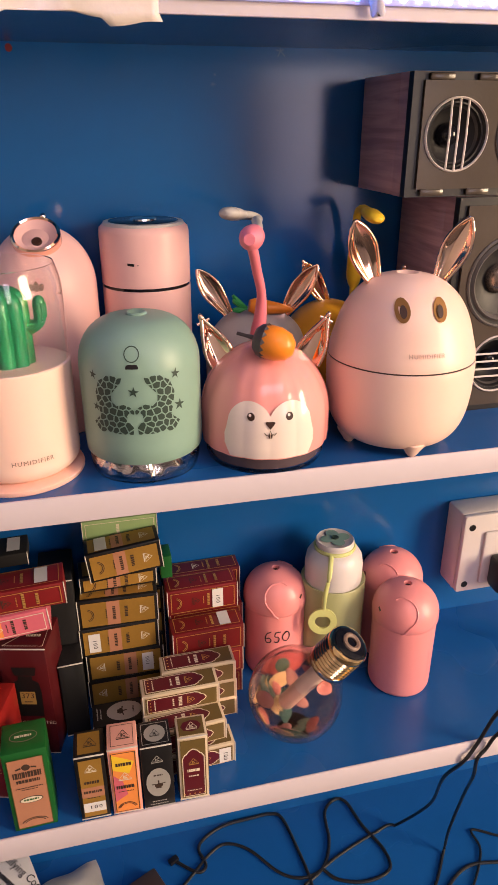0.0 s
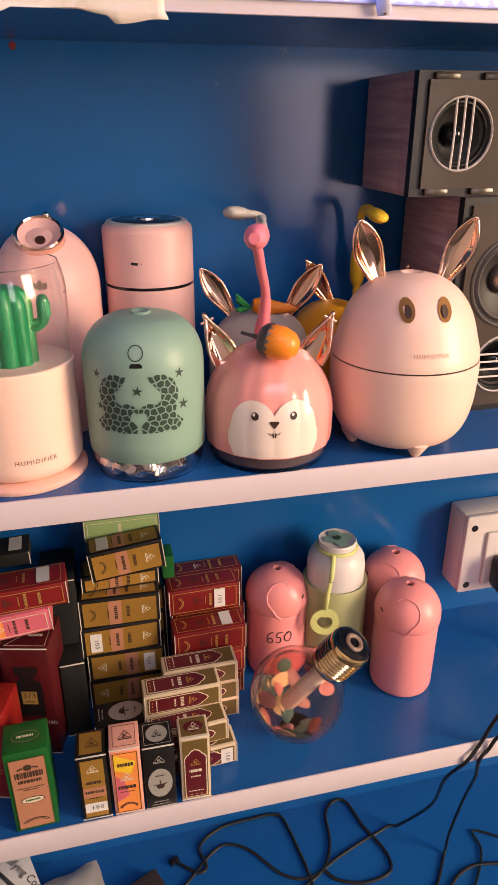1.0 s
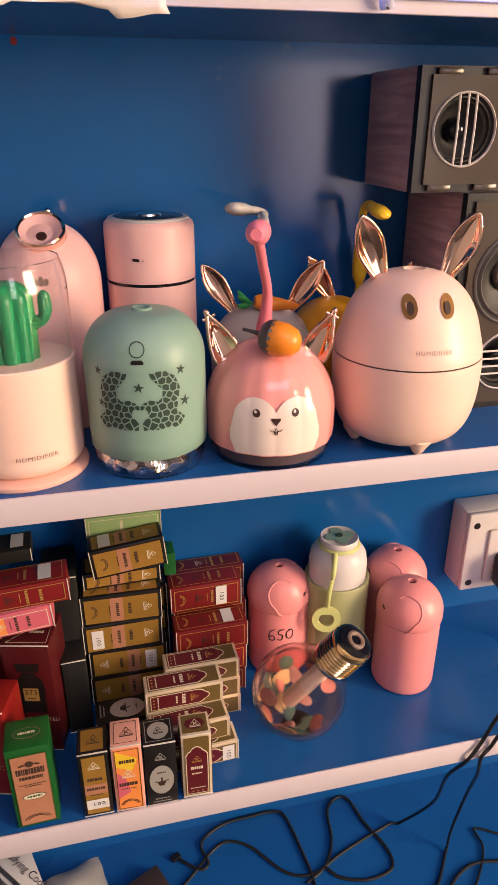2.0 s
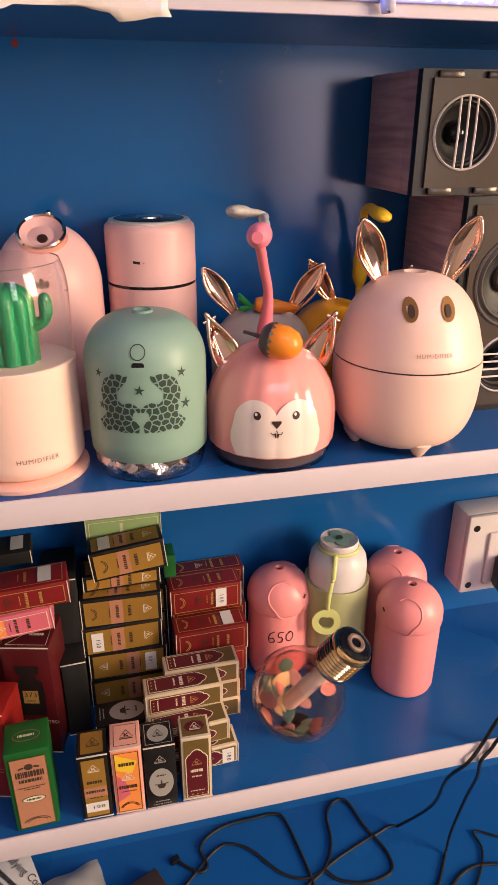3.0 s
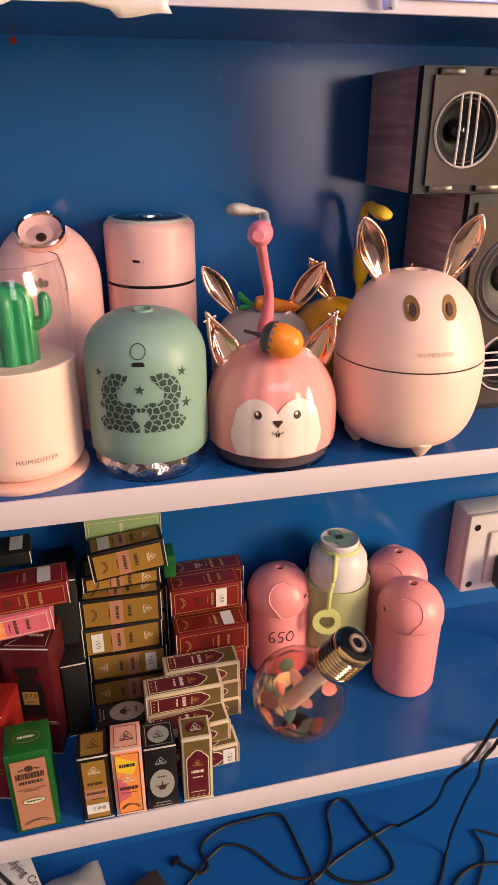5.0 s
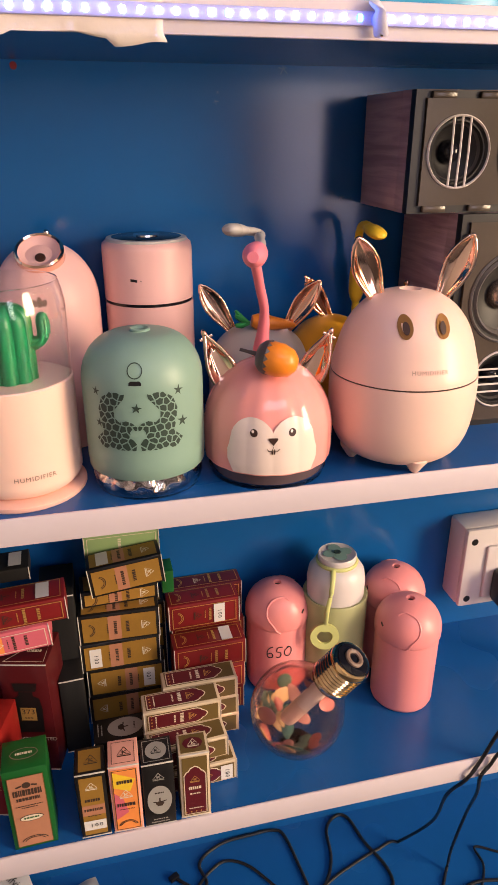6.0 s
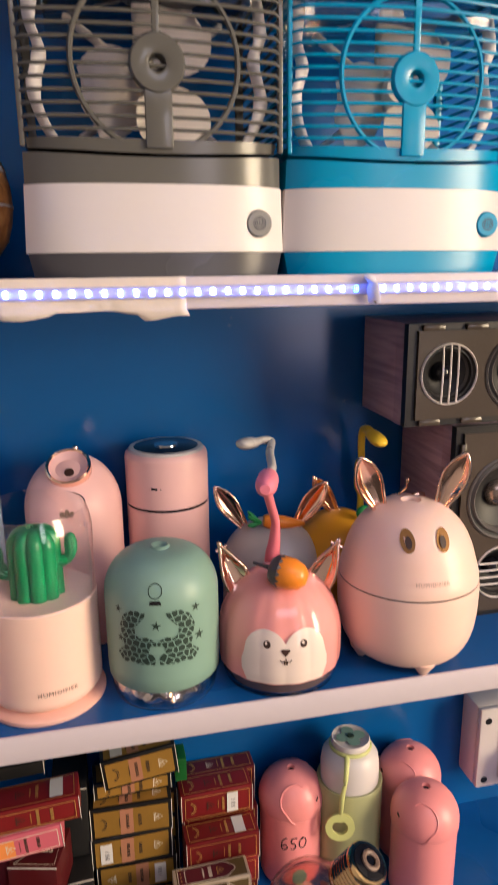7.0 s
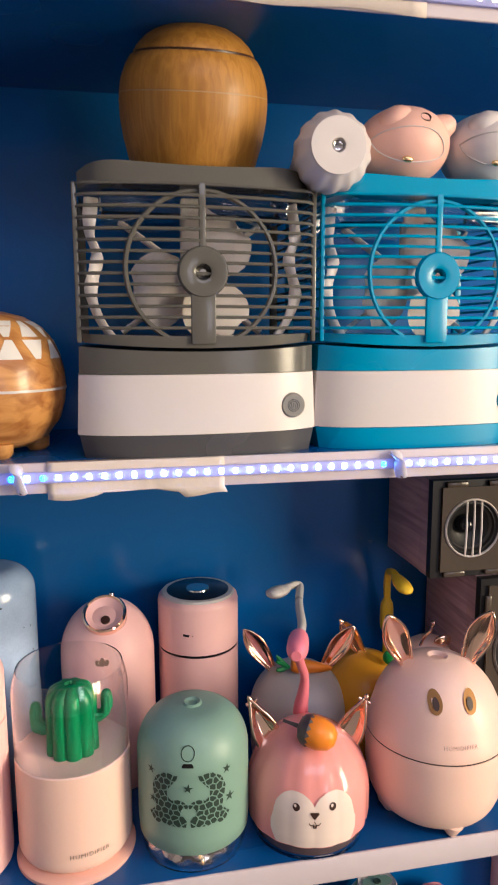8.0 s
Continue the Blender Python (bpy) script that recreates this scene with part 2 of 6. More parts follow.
def shape(points, bm=None):
    bm = bm or bmesh.new()
    bm.faces.new([bm.verts.new((x, y, 0)) for x, y in points])
    return bm


def oval(cx, cy, rx, ry, n=20, turn=0.0, bm=None):
    c, s = math.cos(radians(turn)), math.sin(radians(turn))
    pts = []
    for i in range(n):
        x, y = rx * math.cos(2 * math.pi * i / n), ry * math.sin(2 * math.pi * i / n)
        pts.append((cx + c * x - s * y, cy + s * x + c * y))
    return shape(pts, bm)


def star(cx, cy, r, bm=None, turn=0):
    return shape([(cx + (r if i % 2 == 0 else r * 0.36) * math.sin(radians(turn) + math.pi * i / 5), cy + (r if i % 2 == 0 else r * 0.36) * math.cos(radians(turn) + math.pi * i / 5)) for i in range(10)], bm)


def stroke(points, width, bm=None):
    """A flat line of some width through points of a drawing."""
    bm = bm or bmesh.new()
    pts = [Vector((x, y, 0)) for x, y in points]
    rows = []
    for i, p in enumerate(pts):
        d = (pts[min(i + 1, len(pts) - 1)] - pts[max(i - 1, 0)]).normalized()
        s = Vector((-d.y, d.x, 0)) * width / 2
        rows.append((bm.verts.new(p - s), bm.verts.new(p + s)))
    for a, b in zip(rows, rows[1:]):
        bm.faces.new((a[0], b[0], b[1], a[1]))
    return bm


def lettering(text, size, cx=0.0, cy=0.0, spacing=1.0, sx=1.0):
    """Built-in-font lettering as a flat drawing, centred at (cx, cy)."""
    cu = bpy.data.curves.new("tmp", "FONT")
    cu.body, cu.size, cu.align_x, cu.align_y, cu.resolution_u, cu.space_character = text, size, "CENTER", "CENTER", 2, spacing
    ob = bpy.data.objects.new("tmp", cu)
    me = bpy.data.meshes.new_from_object(ob)
    bm = bmesh.new()
    bm.from_mesh(me)
    bpy.data.objects.remove(ob)
    bpy.data.curves.remove(cu)
    bpy.data.meshes.remove(me)
    for v in bm.verts:
        v.co = Vector((v.co.x * sx + cx, v.co.y + cy, 0))
    return bm


def upright(bm, y):
    """Stands a flat drawing up in a plane y, facing -y."""
    for v in bm.verts:
        v.co = Vector((v.co.x, y - v.co.z, v.co.y))
    return bm


# ---- the shelving ----
WALL, FLUSH = 0.1925, 0.0
XL, XR = -1.3, 1.1


def shelf(name, front, top, bottom, label):
    ob = part(name, box(XL, XR, front + 0.0015, WALL, bottom, top), SHELFTOP, None, label)
    tagged(ob, category="shelf", kind="structure")
    band = part("edge_band", box(XL, XR, front - 0.001, front + 0.0018, bottom - 0.0008, top + 0.0008, 0.0012), EDGE, ob, "white plastic edge band")
    return ob


def plain(name, b, material, label, category):
    return tagged(part(name, b, material, None, label, smooth=0), category=category, kind="structure")


plain("wall_back", box(XL, XR, WALL, WALL + 0.018, 0.0, 2.6), LAMINATE, "glossy blue laminate back panel of the shelving", "wall")
shelf("shelf_bottom", 0.0, 0.565, 0.545, "blue laminate bottom shelf with white edge band")
shelf("shelf_lower", -0.0048, 0.8748, 0.8496, "blue laminate shelf with white edge band")
shelf("shelf_middle", 0.0, 1.2, 1.1796, "blue laminate shelf with white edge band")
shelf("shelf_upper", 0.0157, 1.514, 1.4946, "blue laminate shelf with white edge band and light strip")
shelf("shelf_top", 0.004, 1.828, 1.8058, "blue laminate top shelf with white edge band")
plain("shelf_side_left", box(XL - 0.02, XL, -0.002, WALL + 0.018, 0.0, 2.6), LAMINATE, "blue laminate side panel", "panel")
plain("shelf_side_right", box(XR, XR + 0.02, -0.002, WALL + 0.018, 0.0, 2.6), LAMINATE, "blue laminate side panel", "panel")
# unseen shop room, added to close the place and bounce light
plain("floor", box(-2.0, 2.1, -2.8, WALL + 0.02, -0.05, 0.0), FLOOR, "unseen grey shop floor", "floor")
plain("ceiling", box(-2.0, 2.1, -2.8, WALL + 0.02, 2.6, 2.65), PAINT, "unseen plain cream ceiling", "ceiling")
plain("wall_left", box(-2.05, -2.0, -2.8, WALL + 0.02, 0.0, 2.6), PAINT, "unseen plain cream side wall of the shop", "wall")
front = bmesh.new()
for x0, x1, z0, z1 in ((-2.0, 0.90, 0, 2.6), (1.46, 2.1, 0, 2.6), (0.90, 1.46, 0, 0.95), (0.90, 1.46, 2.35, 2.6)):
    box(x0, x1, -2.85, -2.8, z0, z1, 0, front)
plain("wall_front", front, PAINT, "unseen plain cream wall with the shop window", "wall")
right = bmesh.new()
for y0, y1, z0, z1 in ((-2.8, -2.1, 0, 2.6), (-1.0, WALL + 0.02, 0, 2.6), (-2.1, -1.0, 2.3, 2.6)):
    box(2.1, 2.15, y0, y1, z0, z1, 0, right)
plain("wall_right", right, PAINT, "unseen plain cream wall with the open shop door", "wall")


# ---- middle shelf ----
MID = 1.2


def ear(parent, x, z, lean, turn, length, width, gold=ROSEGOLD, tip=False, pointed=False, label="rose gold chrome ear", bend=0.16):
    """A hollow leaf-shaped ear: a shell with a raised rim and a sunken inside."""
    holder = pose(x, 0, z, 0, lean, 0) @ pose(0, 0, 0, 0, 0, turn)
    bm = bmesh.new()
    rows, cols = 14, 24
    grid = []
    for i in range(rows + 1):
        t = i / rows
        w = width * (0.42 + 0.58 * math.sin(math.pi * 0.5 * min(1, t / 0.6)) ** 1.3) * (1.0 if t < 0.55 else max(0.0, 1 - ((t - 0.55) / 0.45) ** 1.7) ** 0.75)
        if pointed:
            w = width * (1.05 - t ** 1.4) * (0.8 + 0.2 * math.sin(math.pi * t))
        w = max(w, 0.0006)
        ring = []
        for j in range(cols):
            a = 2 * math.pi * j / cols
            u = math.cos(a)
            back = math.sin(a)
            depth = width * 0.55 * (0.35 + 0.65 * math.sin(math.pi * (0.1 + 0.85 * t)))
            y = depth * back if back > 0 else depth * (-back) * (0.88 * (1 - abs(u) ** 2) - 0.30 * max(0.0, 1 - abs(u) * 3.0))
            y -= bend * length * t * t
            ring.append(bm.verts.new((w * u, y, length * t)))
        grid.append(ring)
    for a, b in zip(grid, grid[1:]):
        for j in range(cols):
            bm.faces.new((a[j], a[(j + 1) % cols], b[(j + 1) % cols], b[j]))
    bm.faces.new(grid[0][::-1])
    bm.faces.new(grid[-1])
    rim = []
    for i in range(rows + 1):
        rim.append(grid[i][0].co.copy())
    loop = [g[0].co.copy() for g in grid] + [g[cols // 2].co.copy() for g in reversed(grid)]
    tube(loop, width * 0.15, 8, bm)
    if tip:
        ball(scaled(0, -bend * length, length * 1.02, width * 0.2, width * 0.2, width * 0.3), 10, 6, bm)
        tube([(-width * 0.45, -bend * length, length * 0.93), (width * 0.45, -bend * length, length * 0.93)], width * 0.13, 6, bm)
    bmesh.ops.transform(bm, matrix=holder, verts=bm.verts)
    return part("ear", bm, gold, parent, label, smooth=60)


def cactus_humidifier():
    t = thing("cactus_humidifier", pose(-0.1142, 0.0520, MID, 0, 0, -4), "peach humidifier with clear dome over a green cactus", "humidifier", "humidifiers on the shelf")
    part("base_plate", lathe([(0, 0), (0.0445, 0), (0.0455, 0.0012), (0.0455, 0.004), (0.043, 0.0058), (0, 0.0062)]), PEACH, t, "round peach base plate")
    prof = [(0.0, 0.006), (0.0308, 0.006)] + arc(0.0319, 0.0175, 0.0115, -90, 0, 8) + [(0.0434, 0.086), (0.0424, 0.087), (0.0415, 0.0865), (0, 0.0855)]
    part("tank", lathe(prof), CREAMPINK, t, "cream pink water tank")
    part("lettering", wrap(lettering("HUMIDIFIER", 0.0048, 0.0, 0.0245, 1.2), [(0.0434, 0), (0.0434, 0.08)], 20, 0.0003), TAUPE, t)
    dome = [(0.0426, 0.0875), (0.0434, 0.0885), (0.0434, 0.133), (0.0431, 0.139), (0.0417, 0.1465), (0.0402, 0.1515), (0.0394, 0.1535), (0.0389, 0.1530), (0.0396, 0.1510), (0.0410, 0.1465), (0.0424, 0.139), (0.0427, 0.133), (0.0427, 0.0875)]
    part("dome", lathe(dome, close=True), GLASS, t, "clear plastic dome open at the top").visible_shadow = False
    cac = bmesh.new()
    seg = 72
    rings = []
    for r, z in [(0.0168, 0.0855), (0.0168, 0.125)] + arc(0.0058, 0.125, 0.011, 0, 80, 6, 1.1) + [(0.004, 0.1372), (0.003, 0.135)]:
        ribs = [r * (0.97 + 0.19 * abs(math.cos(9 * math.pi * i / seg)) ** 0.7) for i in range(seg)]
        rings.append([cac.verts.new((ribs[i] * math.cos(2 * math.pi * i / seg), ribs[i] * math.sin(2 * math.pi * i / seg), z)) for i in range(seg)])
    for a, b in zip(rings, rings[1:]):
        for i in range(seg):
            cac.faces.new((a[i], a[(i + 1) % seg], b[(i + 1) % seg], b[i]))
    cac.faces.new(rings[-1])
    c = part("cactus", cac, CACTUS, t, "ribbed green cactus", smooth=30)
    for sgn, z in ((-1, 0.104), (1, 0.111)):
        pts = spline([(sgn * 0.014, 0, z), (sgn * 0.021, 0, z - 0.001), (sgn * 0.0262, 0, z + 0.004), (sgn * 0.0265, 0, z + 0.016)], 6)
        arm = bmesh.new()
        for k in range(7):
            # rounded ribs side by side round the arm's core
            a = 2 * math.pi * k / 7
            side = [p + Vector((0.0026 * math.cos(a) * (1 if q > 8 else 0.5), 0.0030 * math.sin(a), 0.0028 * math.cos(a) * (0 if q > 11 else 1))) for q, p in enumerate(pts)]
            tube(side, [0.0021] * (len(side) - 1) + [0.0012], 8, arm)
        tube(pts, [0.0038] * (len(pts) - 1) + [0.0026], 12, arm)
        ball(scaled(sgn * 0.0265, 0, z + 0.0155, 0.0042, 0.0044, 0.0046), 12, 8, arm)
        part("arm", arm, CACTUS, c)
    return t


CRUMPLED = mat("silver_streak_liner", (0.66, 0.62, 0.62), 0.10, metal=1.0, var=0.25, scale=60, bump=0.0)


def green_humidifier():
    t = thing("lace_humidifier", pose(-0.0225, 0.0425, MID, 0, 0, -11.5), "sage green domed humidifier with cut-out lace pattern and clear base", "humidifier", "humidifiers on the shelf")
    base = [(0, 0), (0.034, 0), (0.0395, 0.002), (0.0412, 0.008), (0.0416, 0.0185), (0.0408, 0.0185), (0.0404, 0.009), (0.0375, 0.0020), (0, 0.0020)]
    part("clear_base", lathe(base, 40), CLEARBASE, t, "clear crystal plastic base").visible_shadow = False
    # liner added so that the clear base shows bright crumpled reflections
    liner = lathe([(0, 0.0035), (0.020, 0.0035), (0.032, 0.0036), (0.0368, 0.0046), (0.0388, 0.0075), (0.0396, 0.0105), (0.0396, 0.0125), (0.0396, 0.0170), (0.030, 0.0172), (0, 0.0172)], 96)
    for v in liner.verts:
        k = 0.96 + 0.09 * noise.noise((v.co.x * 190, v.co.y * 190, v.co.z * 150)) + 0.05 * math.sin(11 * math.atan2(v.co.y, v.co.x) + v.co.z * 420)
        v.co.x, v.co.y = v.co.x * min(k, 1.015), v.co.y * min(k, 1.015)
    part("reflector", liner, CRUMPLED, t, "crumpled silvery liner added for bright streaks in the base", smooth=60)
    prof = [(0.038, 0.0178), (0.0415, 0.0178), (0.0428, 0.0192), (0.0434, 0.03), (0.0434, 0.083)] + arc(0.0155, 0.083, 0.0279, 0, 88, 12, 1.17)[1:] + [(0.0075, 0.1163), (0.0068, 0.1172), (0.0050, 0.1172), (0.0042, 0.116), (0.003, 0.112), (0, 0.112)]
    part("shell", lathe(prof, 72), SAGE, t, "matt sage green shell")
    body = [(0.0428, 0.0192), (0.0434, 0.03), (0.0434, 0.083)] + arc(0.0155, 0.083, 0.0279, 0, 88, 12, 1.17)[1:]
    part("outlet", lathe([(0.0042, 0.1166), (0.0062, 0.1180), (0.0074, 0.1172), (0.0074, 0.1160)], 28), SAGE, t)
    ring = bmesh.new()
    pts = [(0.0048 * math.cos(2 * math.pi * i / 24), 0.0990 + 0.0048 * math.sin(2 * math.pi * i / 24)) for i in range(25)]
    stroke(pts, 0.0007, ring)
    part("button", wrap(ring, body, 0, 0.0004), SAGEDARK, t, "thin ring of the button")
    part("port", wrap(shape([(-0.0042, 0.0895), (0.0042, 0.0895), (0.0042, 0.0912), (0.003, 0.0925), (-0.003, 0.0925), (-0.0042, 0.0912)]), body, 0, 0.0003), BLACK, t, "dark charging port")
    lace = bmesh.new()

    # one wing of the lace: cells round scattered seeds, mirrored to the other side
    wing = [(24, 4), (57, 0), (82, 18), (93, 48), (88, 82), (82, 106), (104, 128), (88, 150), (6, 150), (4, 132), (14, 116), (18, 102), (12, 93), (2, 98), (1, 88), (10, 78), (24, 72), (40, 77), (51, 66), (52, 48), (40, 33), (27, 16)]
    wing = [(x / 3230, 0.0848 - z * 0.000282) for x, z in wing]

    rnd = random.Random(5)
    seeds = []
    step = 0.0053
    for i in range(-2, 9):
        for j in range(-2, 13):
            seeds.append(((i + 0.5 * (j % 2)) * step + rnd.uniform(-0.28, 0.28) * step, 0.0400 + j * step * 0.87 + rnd.uniform(-0.28, 0.28) * step))
    for cx, cz in seeds:
        cell = wing[:]
        for ox, oz in seeds:
            dx, dz = ox - cx, oz - cz
            gap = dx * dx + dz * dz
            if gap == 0 or gap > 0.0004 or len(cell) < 3:
                continue
            lim = gap / 2 - 0.00046 * math.sqrt(gap)
            cut = []
            for p, q in zip(cell, cell[1:] + cell[:1]):
                dp, dq = (p[0] - cx) * dx + (p[1] - cz) * dz - lim, (q[0] - cx) * dx + (q[1] - cz) * dz - lim
                if dp <= 0:
                    cut.append(p)
                if (dp < 0) != (dq < 0) and dp != dq:
                    f = dp / (dp - dq)
                    cut.append((p[0] + f * (q[0] - p[0]), p[1] + f * (q[1] - p[1])))
            cell = cut
        area = 0.5 * abs(sum(p[0] * q[1] - q[0] * p[1] for p, q in zip(cell, cell[1:] + cell[:1])))
        if len(cell) > 2 and area > 1.5e-6:
            for sgn in (1, -1):
                shape([(sgn * x, z) for x, z in cell], lace)
    # the shell stays whole: flat dark cells and stars paint the openings' shade
    tagged(part("lace_opening_shade", wrap(lace, body, 0, 0.0003, 0.004), SAGEDARK, t, "flat dark cells painted for the shade in the lace openings"), kind="stuff")
    for x, z, r in ((-0.0300, 0.0835, 0.0036), (0.0300, 0.0835, 0.0040), (0.0, 0.0735, 0.0040), (-0.0290, 0.0605, 0.0035), (0.0325, 0.0605, 0.0046)):
        part("star_opening_shade", wrap(star(x, z, r, turn=8), body, 0, 0.0003), SAGEDARK, t)
    return t


SMOKED = mat("smoked_clear_plastic", (0.085, 0.060, 0.070), 0.12, var=0.3, scale=40, bump=0)


def squirrel_humidifier():
    t = thing("squirrel_humidifier", pose(0.0715, 0.0425, MID, 0, 0, -10), "glossy coral humidifier with white animal face and gold ears", "humidifier", "humidifiers on the shelf")
    part("foot", lathe([(0, 0), (0.042, 0), (0.0450, 0.0012), (0.0460, 0.0050), (0.0445, 0.0050), (0, 0.0035)], 48), CLEARBASE, t, "clear plastic foot").visible_shadow = False
    part("black_band", lathe([(0, 0.0048), (0.0442, 0.0048), (0.0452, 0.0070), (0.0460, 0.0142), (0, 0.0142)], 56), SMOKED, t, "dark see-through band")
    seg, rings = 96, []
    bm = bmesh.new()
    outline = [(0.0455, 0.0136), (0.0482, 0.0146), (0.0490, 0.022), (0.0490, 0.037)] + arc(0.0, 0.037, 0.0490, 0, 86, 14, 1.08)[1:]
    for r, z in outline:
        rings.append([bm.verts.new(((r + 0.0008 * abs(math.sin(16 * math.pi * i / seg)) * (1 if z < 0.075 else 0.4)) * math.cos(2 * math.pi * i / seg), (r + 0.0008 * abs(math.sin(16 * math.pi * i / seg)) * (1 if z < 0.075 else 0.4)) * math.sin(2 * math.pi * i / seg), z)) for i in range(seg)])
    for a, b in zip(rings, rings[1:]):
        for i in range(seg):
            bm.faces.new((a[i], a[(i + 1) % seg], b[(i + 1) % seg], b[i]))
    bm.faces.new(rings[-1])
    part("shell", bm, CORALGLOSS, t, "glossy coral pink fluted dome", smooth=50)
    prof = outline
    face = bmesh.new()
    cols = []
    for i in range(57):
        u = -1 + 2 * i / 56
        x = 0.0345 * u
        # two round lobes that meet in a notch over the nose, cheeks below
        lobe = 0.0420 + 0.0170 * math.sqrt(max(0.0, 1 - ((abs(u) - 0.46) / 0.50) ** 2)) if abs(u) < 0.93 else 0.0420 - 0.12 * (abs(u) - 0.93)
        low = 0.0158 + 0.010 * max(0.0, abs(u) - 0.86) / 0.14
        cols.append([face.verts.new((x * (0.90 + 0.10 * min(1.0, (0.060 - (low + (lobe - low) * k / 18)) / 0.025)), low + (lobe - low) * k / 18, 0.0005 * abs(math.sin(16 * math.pi * (0.25 + x / 0.049 / (2 * math.pi)))))) for k in range(19)])
    for a, b in zip(cols, cols[1:]):
        for k in range(18):
            face.faces.new((a[k], b[k], b[k + 1], a[k + 1]))
    part("face_patch", wrap(face, prof, 0, 0.0010, 0.0025), CREAMFACE, t, "printed cream face patch", smooth=60)
    feats = bmesh.new()
    for s in (-1, 1):
        oval(s * 0.0135, 0.0405, 0.0027, 0.0030, 16, 0, feats)
    shape([(-0.0030, 0.0372), (0.0030, 0.0372), (0.0034, 0.0360), (0.0, 0.0315), (-0.0034, 0.0360)], feats)
    stroke([(-0.0042, 0.0290), (-0.0030, 0.0272), (-0.0008, 0.0278), (0.0, 0.0305), (0.0008, 0.0278), (0.0030, 0.0272), (0.0042, 0.0290)], 0.0006, feats)
    shape([(-0.0015, 0.0275), (-0.0002, 0.0275), (-0.0002, 0.0245), (-0.0012, 0.0248)], feats)
    shape([(0.0015, 0.0275), (0.0002, 0.0275), (0.0002, 0.0245), (0.0012, 0.0248)], feats)
    for v in feats.verts:
        v.co.y += 0.0080
    part("muzzle_print", wrap(feats, prof, 0, 0.0018), BROWNLINE, t, "printed dark eyes, nose and mouth")
    # a cream dot painted on each eye as its highlight
    for s in (-1, 1):
        part("eye_glint", wrap(oval(s * 0.0135 - 0.0006, 0.0497, 0.0010, 0.0012, 10), prof, 0, 0.0022), CREAMFACE, t)
    ear(t, -0.0315, 0.074, -24, 12, 0.036, 0.0112, tip=True, pointed=True, bend=-0.12)
    ear(t, 0.0315, 0.074, 24, -12, 0.036, 0.0112, tip=True, pointed=True, bend=-0.12)
    # the little nut on top
    nut = bmesh.new()
    lathe([(0, -0.0165), (0.005, -0.0158), (0.0096, -0.0118), (0.0122, -0.004), (0.0122, 0.004), (0.0098, 0.009), (0, 0.009)], 32, nut)
    m = pose(0.0028, -0.0275, 0.0965, 0, -80, -22)
    bmesh.ops.transform(nut, matrix=m, verts=nut.verts)
    a = part("acorn", nut, ORANGE, t, "orange acorn ornament")
    capm = bmesh.new()
    lathe([(0.0122, 0.0045), (0.0126, 0.0055), (0.0112, 0.0095), (0.008, 0.0128), (0.0018, 0.0145), (0.0013, 0.021), (0.0012, 0.027), (0.0, 0.027)], 28, capm)
    for i, v in enumerate(capm.verts):
        if v.co.z < 0.005:
            v.co.z += 0.0018 * (1 if i % 2 else -1)
    bmesh.ops.transform(capm, matrix=m, verts=capm.verts)
    part("cap", capm, ACORNCAP, a, "dark acorn cap with stalk")
    return t


EYEGOLD = mat("dark_gold_eye", (0.30, 0.15, 0.05), 0.3, metal=0.6, var=0.05, bump=0)


def rabbit_humidifier():
    t = thing("rabbit_humidifier", pose(0.1820, 0.0425, MID, 0, 0, -9), "cream pink egg-shaped rabbit humidifier with gold ears", "humidifier", "humidifiers on the shelf")
    lower = [(0, 0.0036), (0.030, 0.0042), (0.0405, 0.0072), (0.0490, 0.0150), (0.0545, 0.0275), (0.0572, 0.044), (0.0578, 0.0650), (0.0573, 0.0725), (0, 0.0725)]
    upper = [(0, 0.0737), (0.0570, 0.0737), (0.0563, 0.080), (0.0535, 0.090), (0.0495, 0.103), (0.0430, 0.1155), (0.0335, 0.1258), (0.0220, 0.1325), (0.0105, 0.1352), (0.0085, 0.1358), (0.0075, 0.1352), (0.0065, 0.1325), (0, 0.1325)]
    lower = lower[:1] + [(p.x, p.y) for p in spline([(r, z, 0) for r, z in lower[1:-1]], 5)] + lower[-1:]
    upper = upper[:1] + [(p.x, p.y) for p in spline([(r, z, 0) for r, z in upper[1:9]], 5)] + upper[9:]
    part("bowl", lathe(lower, 72), CREAMPINK, t, "cream pink rounded lower bowl")
    part("seam", lathe([(0.0555, 0.0721), (0.0568, 0.0721), (0.0568, 0.0741), (0.0555, 0.0741)], 72, close=True), BROWNLINE, t, "dark seam")
    part("head", lathe(upper, 72), CREAMPINK, t, "cream pink rounded upper half")
    for a in (7, -82, 97, 187):
        m = pose(0, 0, 0, 0, 0, a) @ pose(0, -0.0385, 0.0)
        part("foot", lathe([(0, 0), (0.0026, 0.0002), (0.0044, 0.0022), (0.0064, 0.0055), (0.0092, 0.0095), (0.0100, 0.0118), (0, 0.020)], 20, m=m), CREAMPINK, t)
    prof = upper[1:-4]
    for s in (-1, 1):
        e = part("eye", wrap(oval(s * 0.0138, 0.1165, 0.0056, 0.0079), prof, 0, 0.0009), EYEGOLD, t, "oval rose gold eye")
        part("pupil", wrap(oval(s * 0.0132, 0.1158, 0.0025, 0.0042), prof, 0, 0.0014), BROWNLINE, e)
    part("lettering", wrap(lettering("HUMIDIFIER", 0.0044, 0.0035, 0.0862, 1.2), prof, 0, 0.0004), PALEPRINT, t)
    ear(t, -0.0240, 0.127, -25, 10, 0.051, 0.0104)
    ear(t, 0.0240, 0.127, 24, -28, 0.051, 0.0098)
    return t


